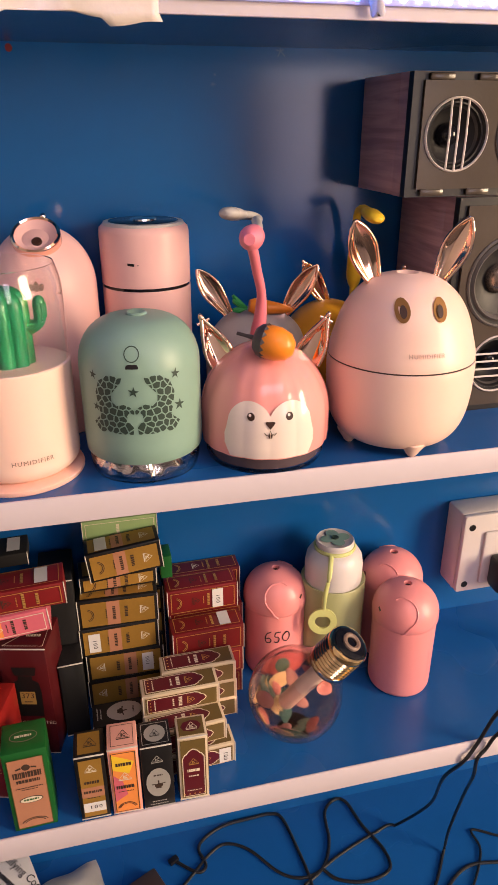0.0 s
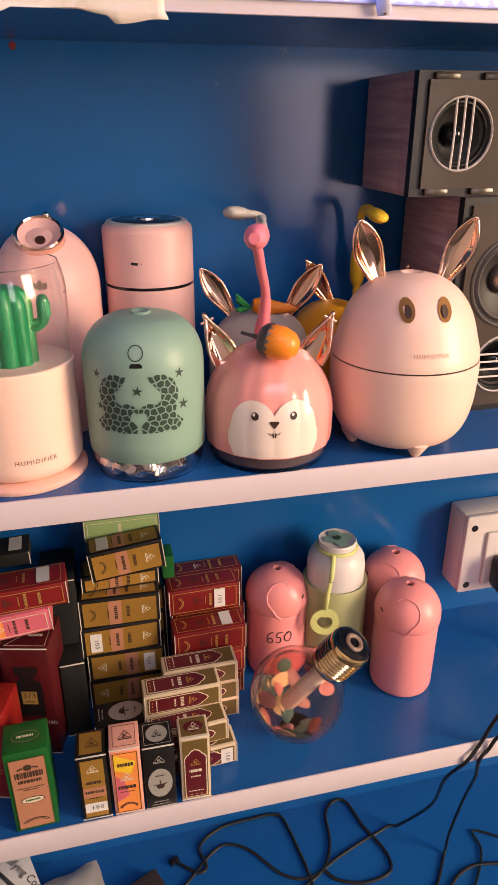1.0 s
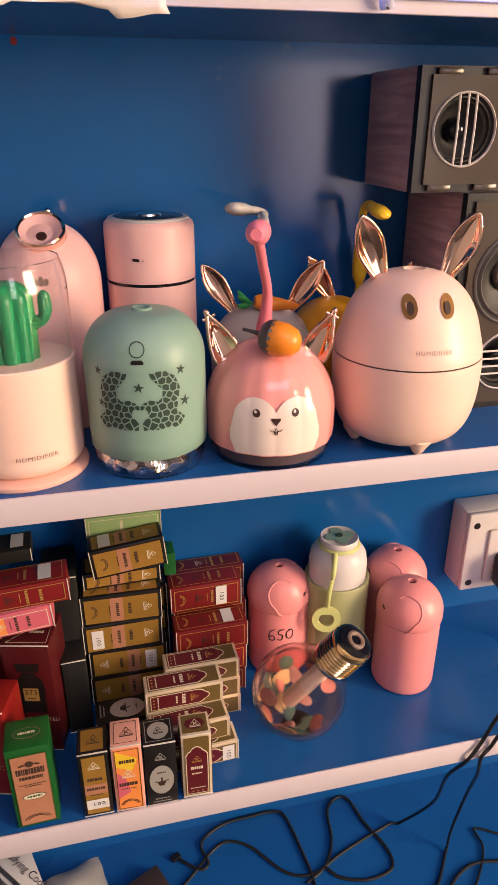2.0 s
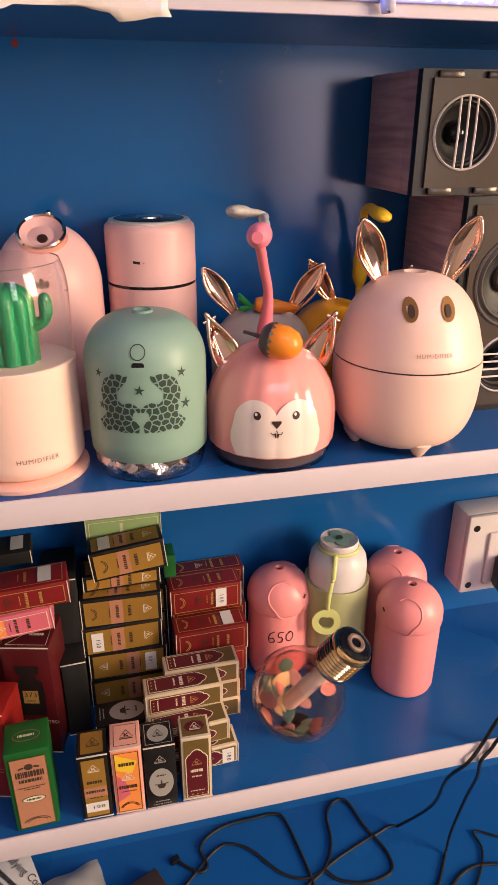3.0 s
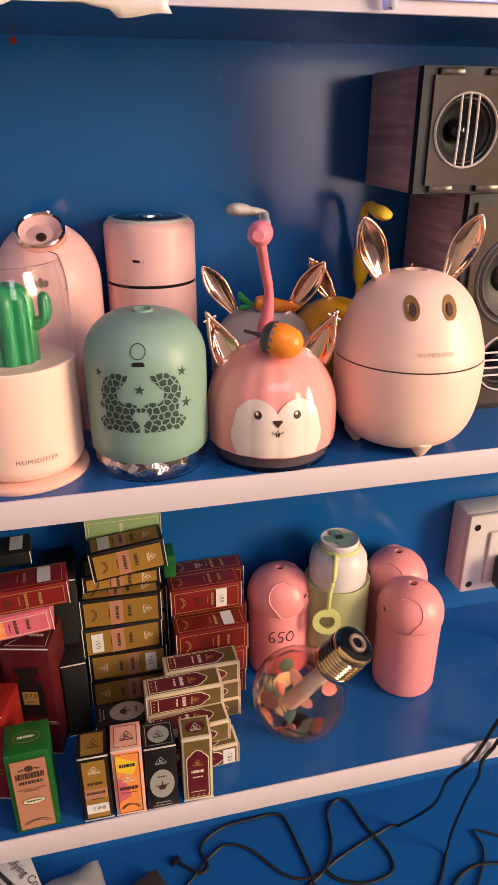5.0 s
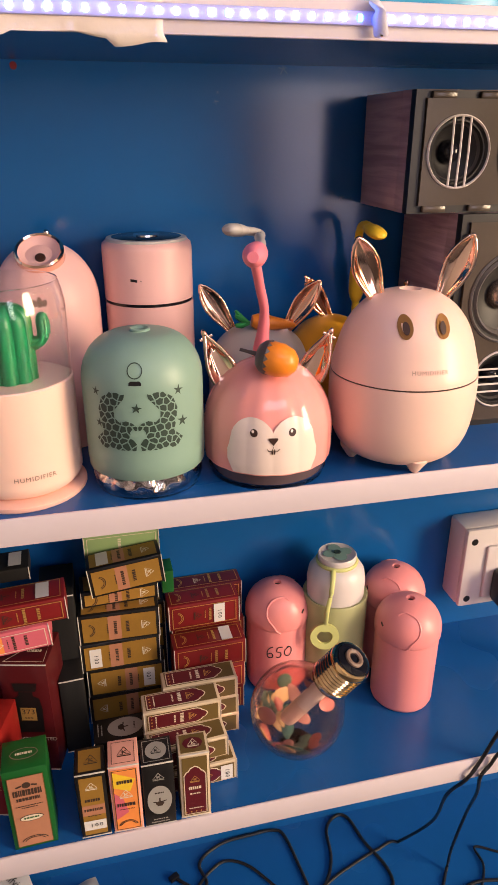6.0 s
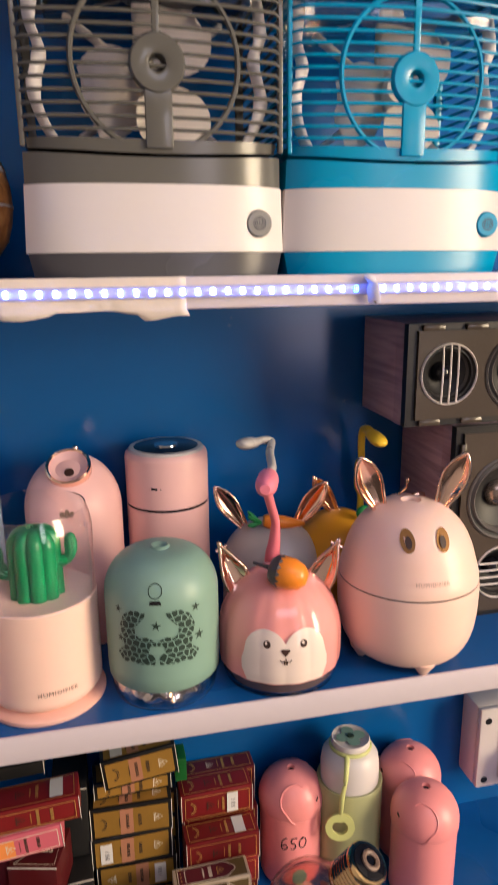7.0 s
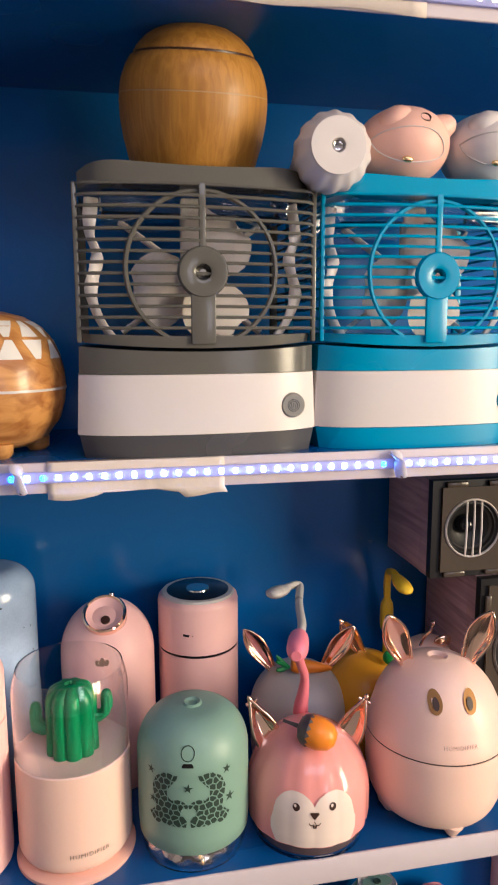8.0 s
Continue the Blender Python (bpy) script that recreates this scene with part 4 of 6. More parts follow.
def desk_fan(colour, dark, m, label, button):
    t = thing("desk_fan", m, label, "fan", "desk fans on the shelf")
    W, F = 0.0865, -0.056

    def tray(z0, z1, w0, w1, material, name, lab, sag0=0.0, sag1=0.0, bulge=0.010):
        bm = bmesh.new()
        n, rows = 28, []
        for i in range(n + 1):
            u = -1 + 2 * i / n
            k = abs(u) ** 6
            fy = F - bulge * (1 - u * u) + 0.010 * k
            rows.append([bm.verts.new((w0 * u, fy + 0.001, z0 - sag0 * (1 - u * u))), bm.verts.new((w1 * u, fy, z1 - sag1 * (1 - u * u))), bm.verts.new((w1 * u, 0.062 - 0.01 * k, z1)), bm.verts.new((w0 * u, 0.062 - 0.01 * k, z0))])
        for a, b in zip(rows, rows[1:]):
            for p in range(4):
                bm.faces.new((a[p], b[p], b[(p + 1) % 4], a[(p + 1) % 4]))
        bm.faces.new(rows[0])
        bm.faces.new(rows[-1][::-1])
        bmesh.ops.bevel(bm, geom=[e for e in bm.edges if e.is_manifold and e.calc_face_angle(0) > 0.9], offset=0.0012, segments=2, affect="EDGES")
        return part(name, bm, material, t, lab, smooth=35)

    tray(0.0, 0.0160, 0.0820, 0.0852, dark, "foot", "tapered coloured foot")
    tray(0.0163, 0.0580, W, W - 0.002, WHITE, "water_tank", "glossy white front of the base")
    tray(0.0583, 0.0775, W - 0.0025, 0.0835, colour, "base_top", "coloured upper base", 0, 0.004)
    tray(0.0800, 0.0860, 0.0800, 0.0810, colour, "cage_sill", "sill under the cage", 0.004, 0.002)
    if button is not None:
        by = F - 0.010 * (1 - (0.0655 / W) ** 2) + 0.0006
        b = part("button", lathe([(0, 0.001), (0.0078, 0.001), (0.0088, 0.0), (0.0092, -0.002), (0, -0.002)], 36, m=pose(0.0655, by - 0.0004, 0.0345, 90, 0, 0)), button, t, "round coloured power button")
        ic = bmesh.new()
        for r in (0.0030, 0.0042):
            stroke([(0.0655 + r * math.cos(a * math.pi / 10), 0.0345 + r * math.sin(a * math.pi / 10)) for a in range(21)], 0.0005, ic)
        for dx in (-0.0012, 0, 0.0012):
            stroke([(0.0655 + dx, 0.0330), (0.0655 + dx * 1.6, 0.0362)], 0.0005, ic)
        part("icon", upright(ic, by - 0.0016), GREYDARK, b)

    def front(x):
        return F - 0.0105 * (1 - (x / 0.0815) ** 2)

    top = bmesh.new()
    n, rows = 28, []
    for i in range(n + 1):
        u = -1 + 2 * i / n
        x = 0.0805 * u
        lift = 0.0062 * u * u - (0.009 * abs(u) ** 8) - 0.002
        fy = front(x) + 0.012 * abs(u) ** 8
        rows.append([top.verts.new((x, fy - 0.001, 0.1835 + lift * 0.5)), top.verts.new((x, fy + 0.004, 0.1975 + lift)), top.verts.new((x, 0.050, 0.1995 + lift)), top.verts.new((x, 0.058, 0.1860 + lift * 0.5))])
    for a, b in zip(rows, rows[1:]):
        for p in range(4):
            top.faces.new((a[p], b[p], b[(p + 1) % 4], a[(p + 1) % 4]))
    top.faces.new(rows[0])
    top.faces.new(rows[-1][::-1])
    part("top_plate", top, colour, t, "curved top plate", smooth=35)
    part("clear_tank", box(-0.066, 0.066, F + 0.008, 0.045, 0.1660, 0.1830, 0.004), TRAY, t, "clear plastic water tray under the top")
    zs = [0.0895 + 0.0072 * k for k in range(14)]
    for z in zs:
        pts = [(-0.0825, 0.050, z), (-0.0838, F + 0.014, z), (-0.0825, F + 0.006, z)]
        pts += [(x, front(x), z) for x in [-0.077 + 0.0110 * k for k in range(15)]]
        pts += [(0.0825, F + 0.006, z), (0.0838, F + 0.014, z), (0.0825, 0.050, z)]
        part("bar", tube(pts, 0.00115, 6), colour, t)
    for s in (-1, 1):
        part("side_post", box(s * 0.0828 - 0.0016, s * 0.0828 + 0.0016, F + 0.004, F + 0.008, 0.080, 0.1845, 0.0008), colour, t)
        part("back_post", box(s * 0.0795 - 0.003, s * 0.0795 + 0.003, 0.048, 0.054, 0.080, 0.188, 0.0008), colour, t)
        # wavy white rail at the side
        pts = spline([(s * 0.0580, -0.030, 0.081), (s * 0.0680, -0.032, 0.095), (s * 0.0740, -0.034, 0.115), (s * 0.0690, -0.034, 0.138), (s * 0.0735, -0.034, 0.155), (s * 0.0715, -0.032, 0.178)], 5)
        part("side_rail", tube(pts, 0.0050, 10, flat=0.45), PALEBLADE, t, "wavy pale side rail")
    hz = 0.1265
    hy = front(0.0) - 0.0012
    m0 = pose(0, hy, hz, 90, 0, 0)
    part("guard_ring", lathe([(0.0495, -0.0010), (0.0505, 0.0008), (0.0520, 0.0008), (0.0530, -0.0010), (0.0520, -0.0022), (0.0505, -0.0022)], 64, m=pose(0, hy + 0.0035, hz + 0.0020, 90, 0, 0), close=True), colour, t, "round guard ring")
    hub = part("hub_cover", lathe([(0.0050, -0.004), (0.0055, 0.001), (0.0080, 0.0020), (0.0160, 0.0016), (0.0172, 0.0), (0.0172, -0.003), (0, -0.005)], 40, m=m0), colour, t, "round hub cover")
    part("screw", lathe([(0, -0.001), (0.0022, -0.001), (0.0030, -0.002), (0.0044, -0.003), (0, -0.004)], 16, m=m0), CHROME, hub)
    part("stem", box(-0.0085, 0.0085, hy - 0.0006, hy + 0.0025, 0.0785, hz - 0.010, 0.0010), colour, t, "broad stem of the hub")
    part("upper_stem", box(-0.0024, 0.0024, hy + 0.0002, hy + 0.0025, hz + 0.012, 0.1845, 0.0008), colour, t)
    # the rotor behind, at rest
    rotor = part("rotor_hub", lathe([(0, 0.006), (0.009, 0.006), (0.011, 0.002), (0.011, -0.014), (0, -0.014)], 24, m=pose(0, F + 0.020, hz, 90, 0, 0)), PALEBLADE, t, "pale rotor")
    for a in (198, 54, -64):
        bm = bmesh.new()
        rows = []
        for i in range(9):
            r = 0.009 + 0.0400 * i / 8
            half = 0.008 + 0.0180 * math.sin(math.pi * min(1, 0.1 + 0.80 * i / 8)) ** 0.8
            if i == 8:
                half *= 0.62
            row = []
            for j in range(7):
                v = -1 + j / 3
                row.append(bm.verts.new((r - (0.006 * v * v if i == 8 else 0), half * v + 0.004 * i / 8, -0.010 * v * (1 - 0.4 * i / 8))))
            rows.append(row)
        for p, q in zip(rows, rows[1:]):
            for j in range(6):
                bm.faces.new((p[j], q[j], q[j + 1], p[j + 1]))
        bmesh.ops.solidify(bm, geom=bm.faces[:], thickness=0.0012)
        bmesh.ops.transform(bm, matrix=pose(0, F + 0.022, hz, 90, 0, 0) @ pose(0, 0, 0, 0, 0, a), verts=bm.verts)
        part("blade", bm, PALEBLADE, rotor, smooth=60)
    for a in (45, 135, 225, 315):
        c, s = math.cos(radians(a)), math.sin(radians(a))
        part("strut", tube([(0.012 * c, F + 0.044, hz + 0.012 * s), (0.074 * c, F + 0.046, hz + 0.056 * s)], 0.0046, 8, flat=0.4), PALEBLADE, t)
    part("motor", lathe([(0, 0.008), (0.013, 0.008), (0.015, 0.004), (0.015, -0.012), (0, -0.014)], 28, m=pose(0, F + 0.046, hz, 90, 0, 0)), PALEBLADE, t)
    part("motor_column", box(-0.009, 0.009, F + 0.034, F + 0.040, hz, 0.181, 0.002), PALEBLADE, t, "pale column behind the rotor")
    return t


desk_fan(GREYPLASTIC, GREYDARK, pose(-0.0146, 0.0830, UP, 0, 0, 1.5), "white and grey desk fan with a wire cage", GREYBUTTON)
desk_fan(BLUEPLASTIC, BLUEPLASTIC, pose(0.1590, 0.0900, UP, 0, 0, 1.0), "white and cyan blue desk fan with a wire cage", BLUEPLASTIC)


SEAM = mat("worn_pale_seam", (0.40, 0.27, 0.15), 0.5)


def wooden_ball():
    t = thing("wood_grain_diffuser", pose(-0.0105, 0.0870, UP + 0.1990, 14, 0, 0), "round honey bamboo-print diffuser on top of the grey fan", "diffuser", "wood-print diffusers")
    prof = [(0, 0), (0.0385, 0), (0.0425, 0.003), (0.0470, 0.014), (0.0508, 0.028), (0.0530, 0.042), (0.0535, 0.052), (0.0533, 0.0572)]
    part("bowl", lathe(prof + [(0, 0.0572)], 64), BAMBOO, t, "honey bamboo-print bowl")
    part("seam", lathe([(0.050, 0.0571), (0.0530, 0.0571), (0.0530, 0.0579), (0.050, 0.0579)], 64, close=True), SEAM, t, "thin pale seam")
    part("lid", lathe([(0, 0.0579), (0.0533, 0.0579), (0.0526, 0.064), (0.0508, 0.0705), (0.0480, 0.0770), (0.0450, 0.0815), (0.0440, 0.0822), (0, 0.0822)], 64), BAMBOO, t)
    part("groove", lathe([(0, 0.0820), (0.0418, 0.0820), (0.0418, 0.0840), (0, 0.0840)], 48), BROWNLINE, t, "dark groove round the top")
    part("top", lathe([(0, 0.0838), (0.0428, 0.0838), (0.0424, 0.0850), (0.0395, 0.0892), (0.0335, 0.0948), (0.0250, 0.0998), (0.0130, 0.1032), (0, 0.1042)], 56), BAMBOO, t)


def wooden_lattice_ball():
    t = thing("wood_grain_diffuser", pose(-0.1610, 0.073, UP), "round honey wood-print diffuser with a cut-out lattice top", "diffuser", "wood-print diffusers")
    for a in (15, 105, 195, 285):
        part("foot", lathe([(0, 0), (0.006, 0), (0.0085, 0.003), (0.009, 0.010), (0, 0.012)], 18, m=pose(0, 0, 0, 0, 0, a) @ pose(0, -0.030, 0)), BAMBOOX, t)
    part("bowl", lathe([(0, 0.004), (0.024, 0.005), (0.038, 0.012), (0.0475, 0.025), (0.0512, 0.038), (0.0522, 0.0468), (0, 0.0468)], 64), BAMBOOX, t, "swirled honey wood-print bowl")
    part("seam", lathe([(0.051, 0.0466), (0.0526, 0.0466), (0.0526, 0.0483), (0.051, 0.0483)], 64, close=True), OFFWHITE, t, "thin pale seam")
    prof = [(0.0522, 0.0481), (0.0515, 0.060), (0.0488, 0.071), (0.0440, 0.0820), (0.0360, 0.0915), (0.024, 0.0985), (0.010, 0.102), (0, 0.1025)]
    part("lid", lathe([(0, 0.0481)] + prof, 64), BAMBOOX, t)
    for k in range(15):
        a = k * 24
        for lo, hi, up in ((0.0690, 0.0820, k % 2), (0.0840, 0.0950, 1 - k % 2)):
            w = 0.0088 * radius_at(prof, (lo + hi) / 2) / 0.048
            p = shape([(-w, lo), (w, lo), (0.35 * w, hi), (-0.2 * w, hi)] if up else [(-w, hi), (-0.3 * w, lo), (0.25 * w, lo), (w, hi)])
            part("opening", wrap(p, prof, a, 0.0004, 0.004), PAPER, t)


wooden_ball()
wooden_lattice_ball()


def fluted_humidifier():
    # lies on its side in the notch between the two fans
    t = thing("fluted_humidifier", pose(0.0775, 0.0205, 1.7215, 88, 0, -3), "white fluted humidifier lying on its side across the fans", "humidifier", "things lying on the fans")
    bm = bmesh.new()
    seg, rings = 96, []
    for r, z, amp in ((0.0150, -0.095, 0.0), (0.0165, -0.09, 0.02), (0.0190, -0.05, 0.03), (0.0235, -0.018, 0.05), (0.0268, -0.002, 0.06), (0.0258, 0.008, 0.045), (0.0192, 0.0165, 0.0)):
        rings.append([bm.verts.new((r * (1 - amp * (0.5 + 0.5 * math.cos(14 * 2 * math.pi * i / seg))) * math.cos(2 * math.pi * i / seg), r * (1 - amp * (0.5 + 0.5 * math.cos(14 * 2 * math.pi * i / seg))) * math.sin(2 * math.pi * i / seg), z)) for i in range(seg)])
    for a, b in zip(rings, rings[1:]):
        for i in range(seg):
            bm.faces.new((a[i], a[(i + 1) % seg], b[(i + 1) % seg], b[i]))
    bm.faces.new(rings[0][::-1])
    part("body", bm, WHITE, t, "white fluted body", smooth=50)
    part("end_cap", lathe([(0.0192, 0.0165), (0.0186, 0.0182), (0.0060, 0.0187), (0.0048, 0.0185), (0.0040, 0.0150), (0, 0.0150)], 56), WHITE, t, "smooth round end cap")
    part("outlet", lathe([(0.0, 0.0158), (0.0026, 0.0160), (0.0032, 0.0172), (0.0040, 0.0152)], 24), CHROME, t)


fluted_humidifier()


def snout_humidifier(x, material, label):
    t = thing("animal_humidifier", pose(x, 0.0505, 1.7345), label, "humidifier", "animal-head humidifiers on the blue fan")
    part("head", ball(scaled(0, 0, 0.0005, 0.0345, 0.0360, 0.0275), 48, 28), material, t, "smooth rounded head")
    part("snout", tube([(0.012, -0.012, 0.007), (0.021, -0.015, 0.0105), (0.0275, -0.017, 0.0130), (0.0312, -0.018, 0.0145), (0.0330, -0.0185, 0.0152)], [0.0120, 0.0098, 0.0080, 0.0056, 0.0024], 20), material, t, "blunt pointed snout")
    part("brow", ball(scaled(-0.012, -0.018, 0.0125, 0.0140, 0.012, 0.0110, 0, -25, 0), 24, 14), material, t)
    part("outlet", lathe([(0, -0.0008), (0.0030, -0.0006), (0.0038, 0.0006), (0.0041, -0.001), (0.0041, -0.004)], 24, m=pose(0.0045, -0.0312, 0.0136, 54, 0, 0)), BROWNLINE, t, "dark round outlet")
    part("button", ball(scaled(-0.0070, -0.0290, -0.0140, 0.0042, 0.0022, 0.0028, -25, 0, 0), 16, 10), GOLD, t, "copper oval button")
    ln = spline([(-0.031, -0.0170, 0.000), (-0.024, -0.0262, 0.0040), (-0.008, -0.0352, 0.0062), (0.009, -0.0350, 0.0042), (0.0185, -0.0300, -0.0030), (0.0185, -0.0270, -0.0110), (0.004, -0.0300, -0.0160), (-0.014, -0.0280, -0.0155), (-0.026, -0.0215, -0.0085), (-0.031, -0.0170, 0.000)], 4)
    line = []
    for p in ln:
        k = math.sqrt((p.x / 0.0345) ** 2 + (p.y / 0.036) ** 2 + (p.z / 0.0262) ** 2)
        line.append(p / k * 1.012)
    part("muzzle_line", tube(line, 0.00040, 5), WHITE if material is not WHITE else OFFWHITE, t)
    return t


snout_humidifier(0.1405, PEACH, "peach animal-head humidifier lying on the blue fan")
snout_humidifier(0.2090, WHITE, "white animal-head humidifier lying on the blue fan")

# warm light strip on the top shelf's edge
t = thing("warm_led_strip", pose(0, 0.004, 1.818), "lit warm yellow light strip on the top shelf edge", "light strip")
part("channel", box(0.10, 0.62, -0.0042, -0.001, -0.005, 0.005, 0.0012), STRIP, t)
first = None
for k in range(46):
    if first is None:
        first = part("led", box(-0.0017, 0.0017, -0.0052, -0.0036, -0.002, 0.002, 0.0006), LEDWARM, t)
        ob = first
    else:
        ob = new("led", first.data)
        ob.parent = t
    ob.location = (0.105 + 0.011 * k, 0, 0)
tp = bmesh.new()
rows = []
for i in range(41):
    u = i / 40
    rows.append([tp.verts.new((-0.28 + 0.415 * u, -0.0022 - 0.0006 * math.sin(u * 31), z + (0.0010 * math.sin(u * 23) if z < 0 else 0))) for z in (0.0095, 0.0, -0.0135)])
for a, b in zip(rows, rows[1:]):
    for p in range(2):
        tp.faces.new((a[p], b[p], b[p + 1], a[p + 1]))
o = part("masking_tape", tp, TAPE)
o.matrix_world = pose(0, 0.004, 1.818)
so = o.modifiers.new("thick", "SOLIDIFY")
so.thickness = 0.0004
tagged(o, "cream masking tape along the top shelf edge", "tape")
# ---- lower shelf: perfume boxes, bottles, bulb humidifier, socket ----
LOW = 0.8748
CARD = mat("white_card_edge", (0.62, 0.57, 0.50), 0.7, var=0.06, scale=60)
GOLDCARD = mat("old_gold_card", (0.33, 0.18, 0.032), 0.42, var=0.2, scale=70, bump=0.05, metal=0.25, spread=0.12)
COPPERCARD = mat("copper_card", (0.41, 0.185, 0.105), 0.45, var=0.12, scale=70)
# near-black: a real black carton, and the shade of the gap boxes
PLAINBLACK = mat("black_card_and_gap_shade", (0.004, 0.0035, 0.0035), 0.75, var=0.2, scale=70, bump=0.04)
BLACKCARD = mat("black_card", (0.008, 0.007, 0.007), 0.45, var=0.25, scale=70, bump=0.04)
# red card in two tones: this one darkened for the left end's shade
SHADERED = mat("shaded_red_card", (0.070, 0.004, 0.006), 0.45, var=0.14, scale=70, bump=0.04)
REDCARD = mat("dark_red_card", (0.17, 0.009, 0.010), 0.4, var=0.14, scale=70, bump=0.04, spread=0.15)
BRIGHTRED = mat("bright_red_card", (0.21, 0.009, 0.007), 0.42, var=0.1, scale=70)
MAROON = mat("maroon_card", (0.095, 0.008, 0.014), 0.4, var=0.14, scale=70)
IVORY = mat("ivory_card", (0.56, 0.45, 0.31), 0.5, var=0.07, scale=70, spread=0.08)
OLIVE = mat("olive_gold_card", (0.135, 0.088, 0.025), 0.4, var=0.12, scale=70)
PINKCARD = mat("pink_card", (0.58, 0.12, 0.16), 0.45, var=0.1, scale=70)
SALMON = mat("salmon_card", (0.72, 0.35, 0.27), 0.5, var=0.08, scale=70)
ORANGECARD = mat("orange_card", (0.78, 0.26, 0.06), 0.45, var=0.12, scale=40)
GREENCARD = mat("green_card", (0.008, 0.092, 0.016), 0.4, var=0.1, scale=70)
MINT = mat("pale_green_card", (0.27, 0.40, 0.17), 0.5, var=0.1, scale=70)
SILVERCARD = mat("silver_print", (0.42, 0.40, 0.36), 0.35, var=0.1, scale=90, metal=0.3)
DARKPRINT = mat("dark_print", (0.05, 0.03, 0.02), 0.5)
GOLDPRINT = mat("gold_print", (0.58, 0.36, 0.10), 0.35, metal=0.5, var=0.08)
LIGHTPRINT = mat("light_print", (0.66, 0.58, 0.44), 0.5)


def flat_bars(u0, u1, v, h, n, rnd, bm=None):
    """A row of short bars that stands for small print."""
    bm = bm or bmesh.new()
    u = u0
    while u < u1 - 0.0006:
        w = min(rnd.uniform(0.0008, 0.0026), u1 - u)
        shape([(u, v), (u + w, v), (u + w, v + h), (u, v + h)], bm)
        u += w + 0.0005
    return bm


def rect(u0, u1, v0, v1, bm=None):
    return shape([(u0, v0), (u1, v0), (u1, v1), (u0, v1)], bm)


def frame_line(u0, u1, v0, v1, w=0.0005):
    bm = bmesh.new()
    for a in ((u0, u1, v0, v0 + w), (u0, u1, v1 - w, v1), (u0, u0 + w, v0 + w, v1 - w), (u1 - w, u1, v0 + w, v1 - w)):
        rect(*a, bm)
    return bm


def triangle_mark(cu, cv, s):
    bm = bmesh.new()
    w = 0.13 * s
    stroke([(cu, cv + 0.85 * s), (cu - 0.95 * s, cv - 0.45 * s), (cu + 0.95 * s, cv - 0.45 * s), (cu, cv + 0.85 * s)], w, bm)
    stroke([(cu - 0.2 * s, cv + 0.25 * s), (cu - 0.2 * s, cv - 0.35 * s)], w * 1.3, bm)
    stroke([(cu + 0.28 * s, cv + 0.22 * s), (cu - 0.1 * s, cv - 0.05 * s), (cu + 0.32 * s, cv - 0.34 * s)], w * 1.3, bm)
    rect(cu - 0.95 * s, cu + 0.95 * s, cv - 0.78 * s, cv - 0.60 * s, bm)
    return bm


def arch(u, v0, v1, tip):
    """A panel with a pointed ornamental head."""
    return shape([(-u, v0), (u, v0), (u, v1 - tip), (u * 0.78, v1 - tip * 0.62), (u * 0.62, v1 - tip * 0.55), (u * 0.38, v1 - tip * 0.2), (0, v1), (-u * 0.38, v1 - tip * 0.2), (-u * 0.62, v1 - tip * 0.55), (-u * 0.78, v1 - tip * 0.62), (-u, v1 - tip)])


COUNT = [0]


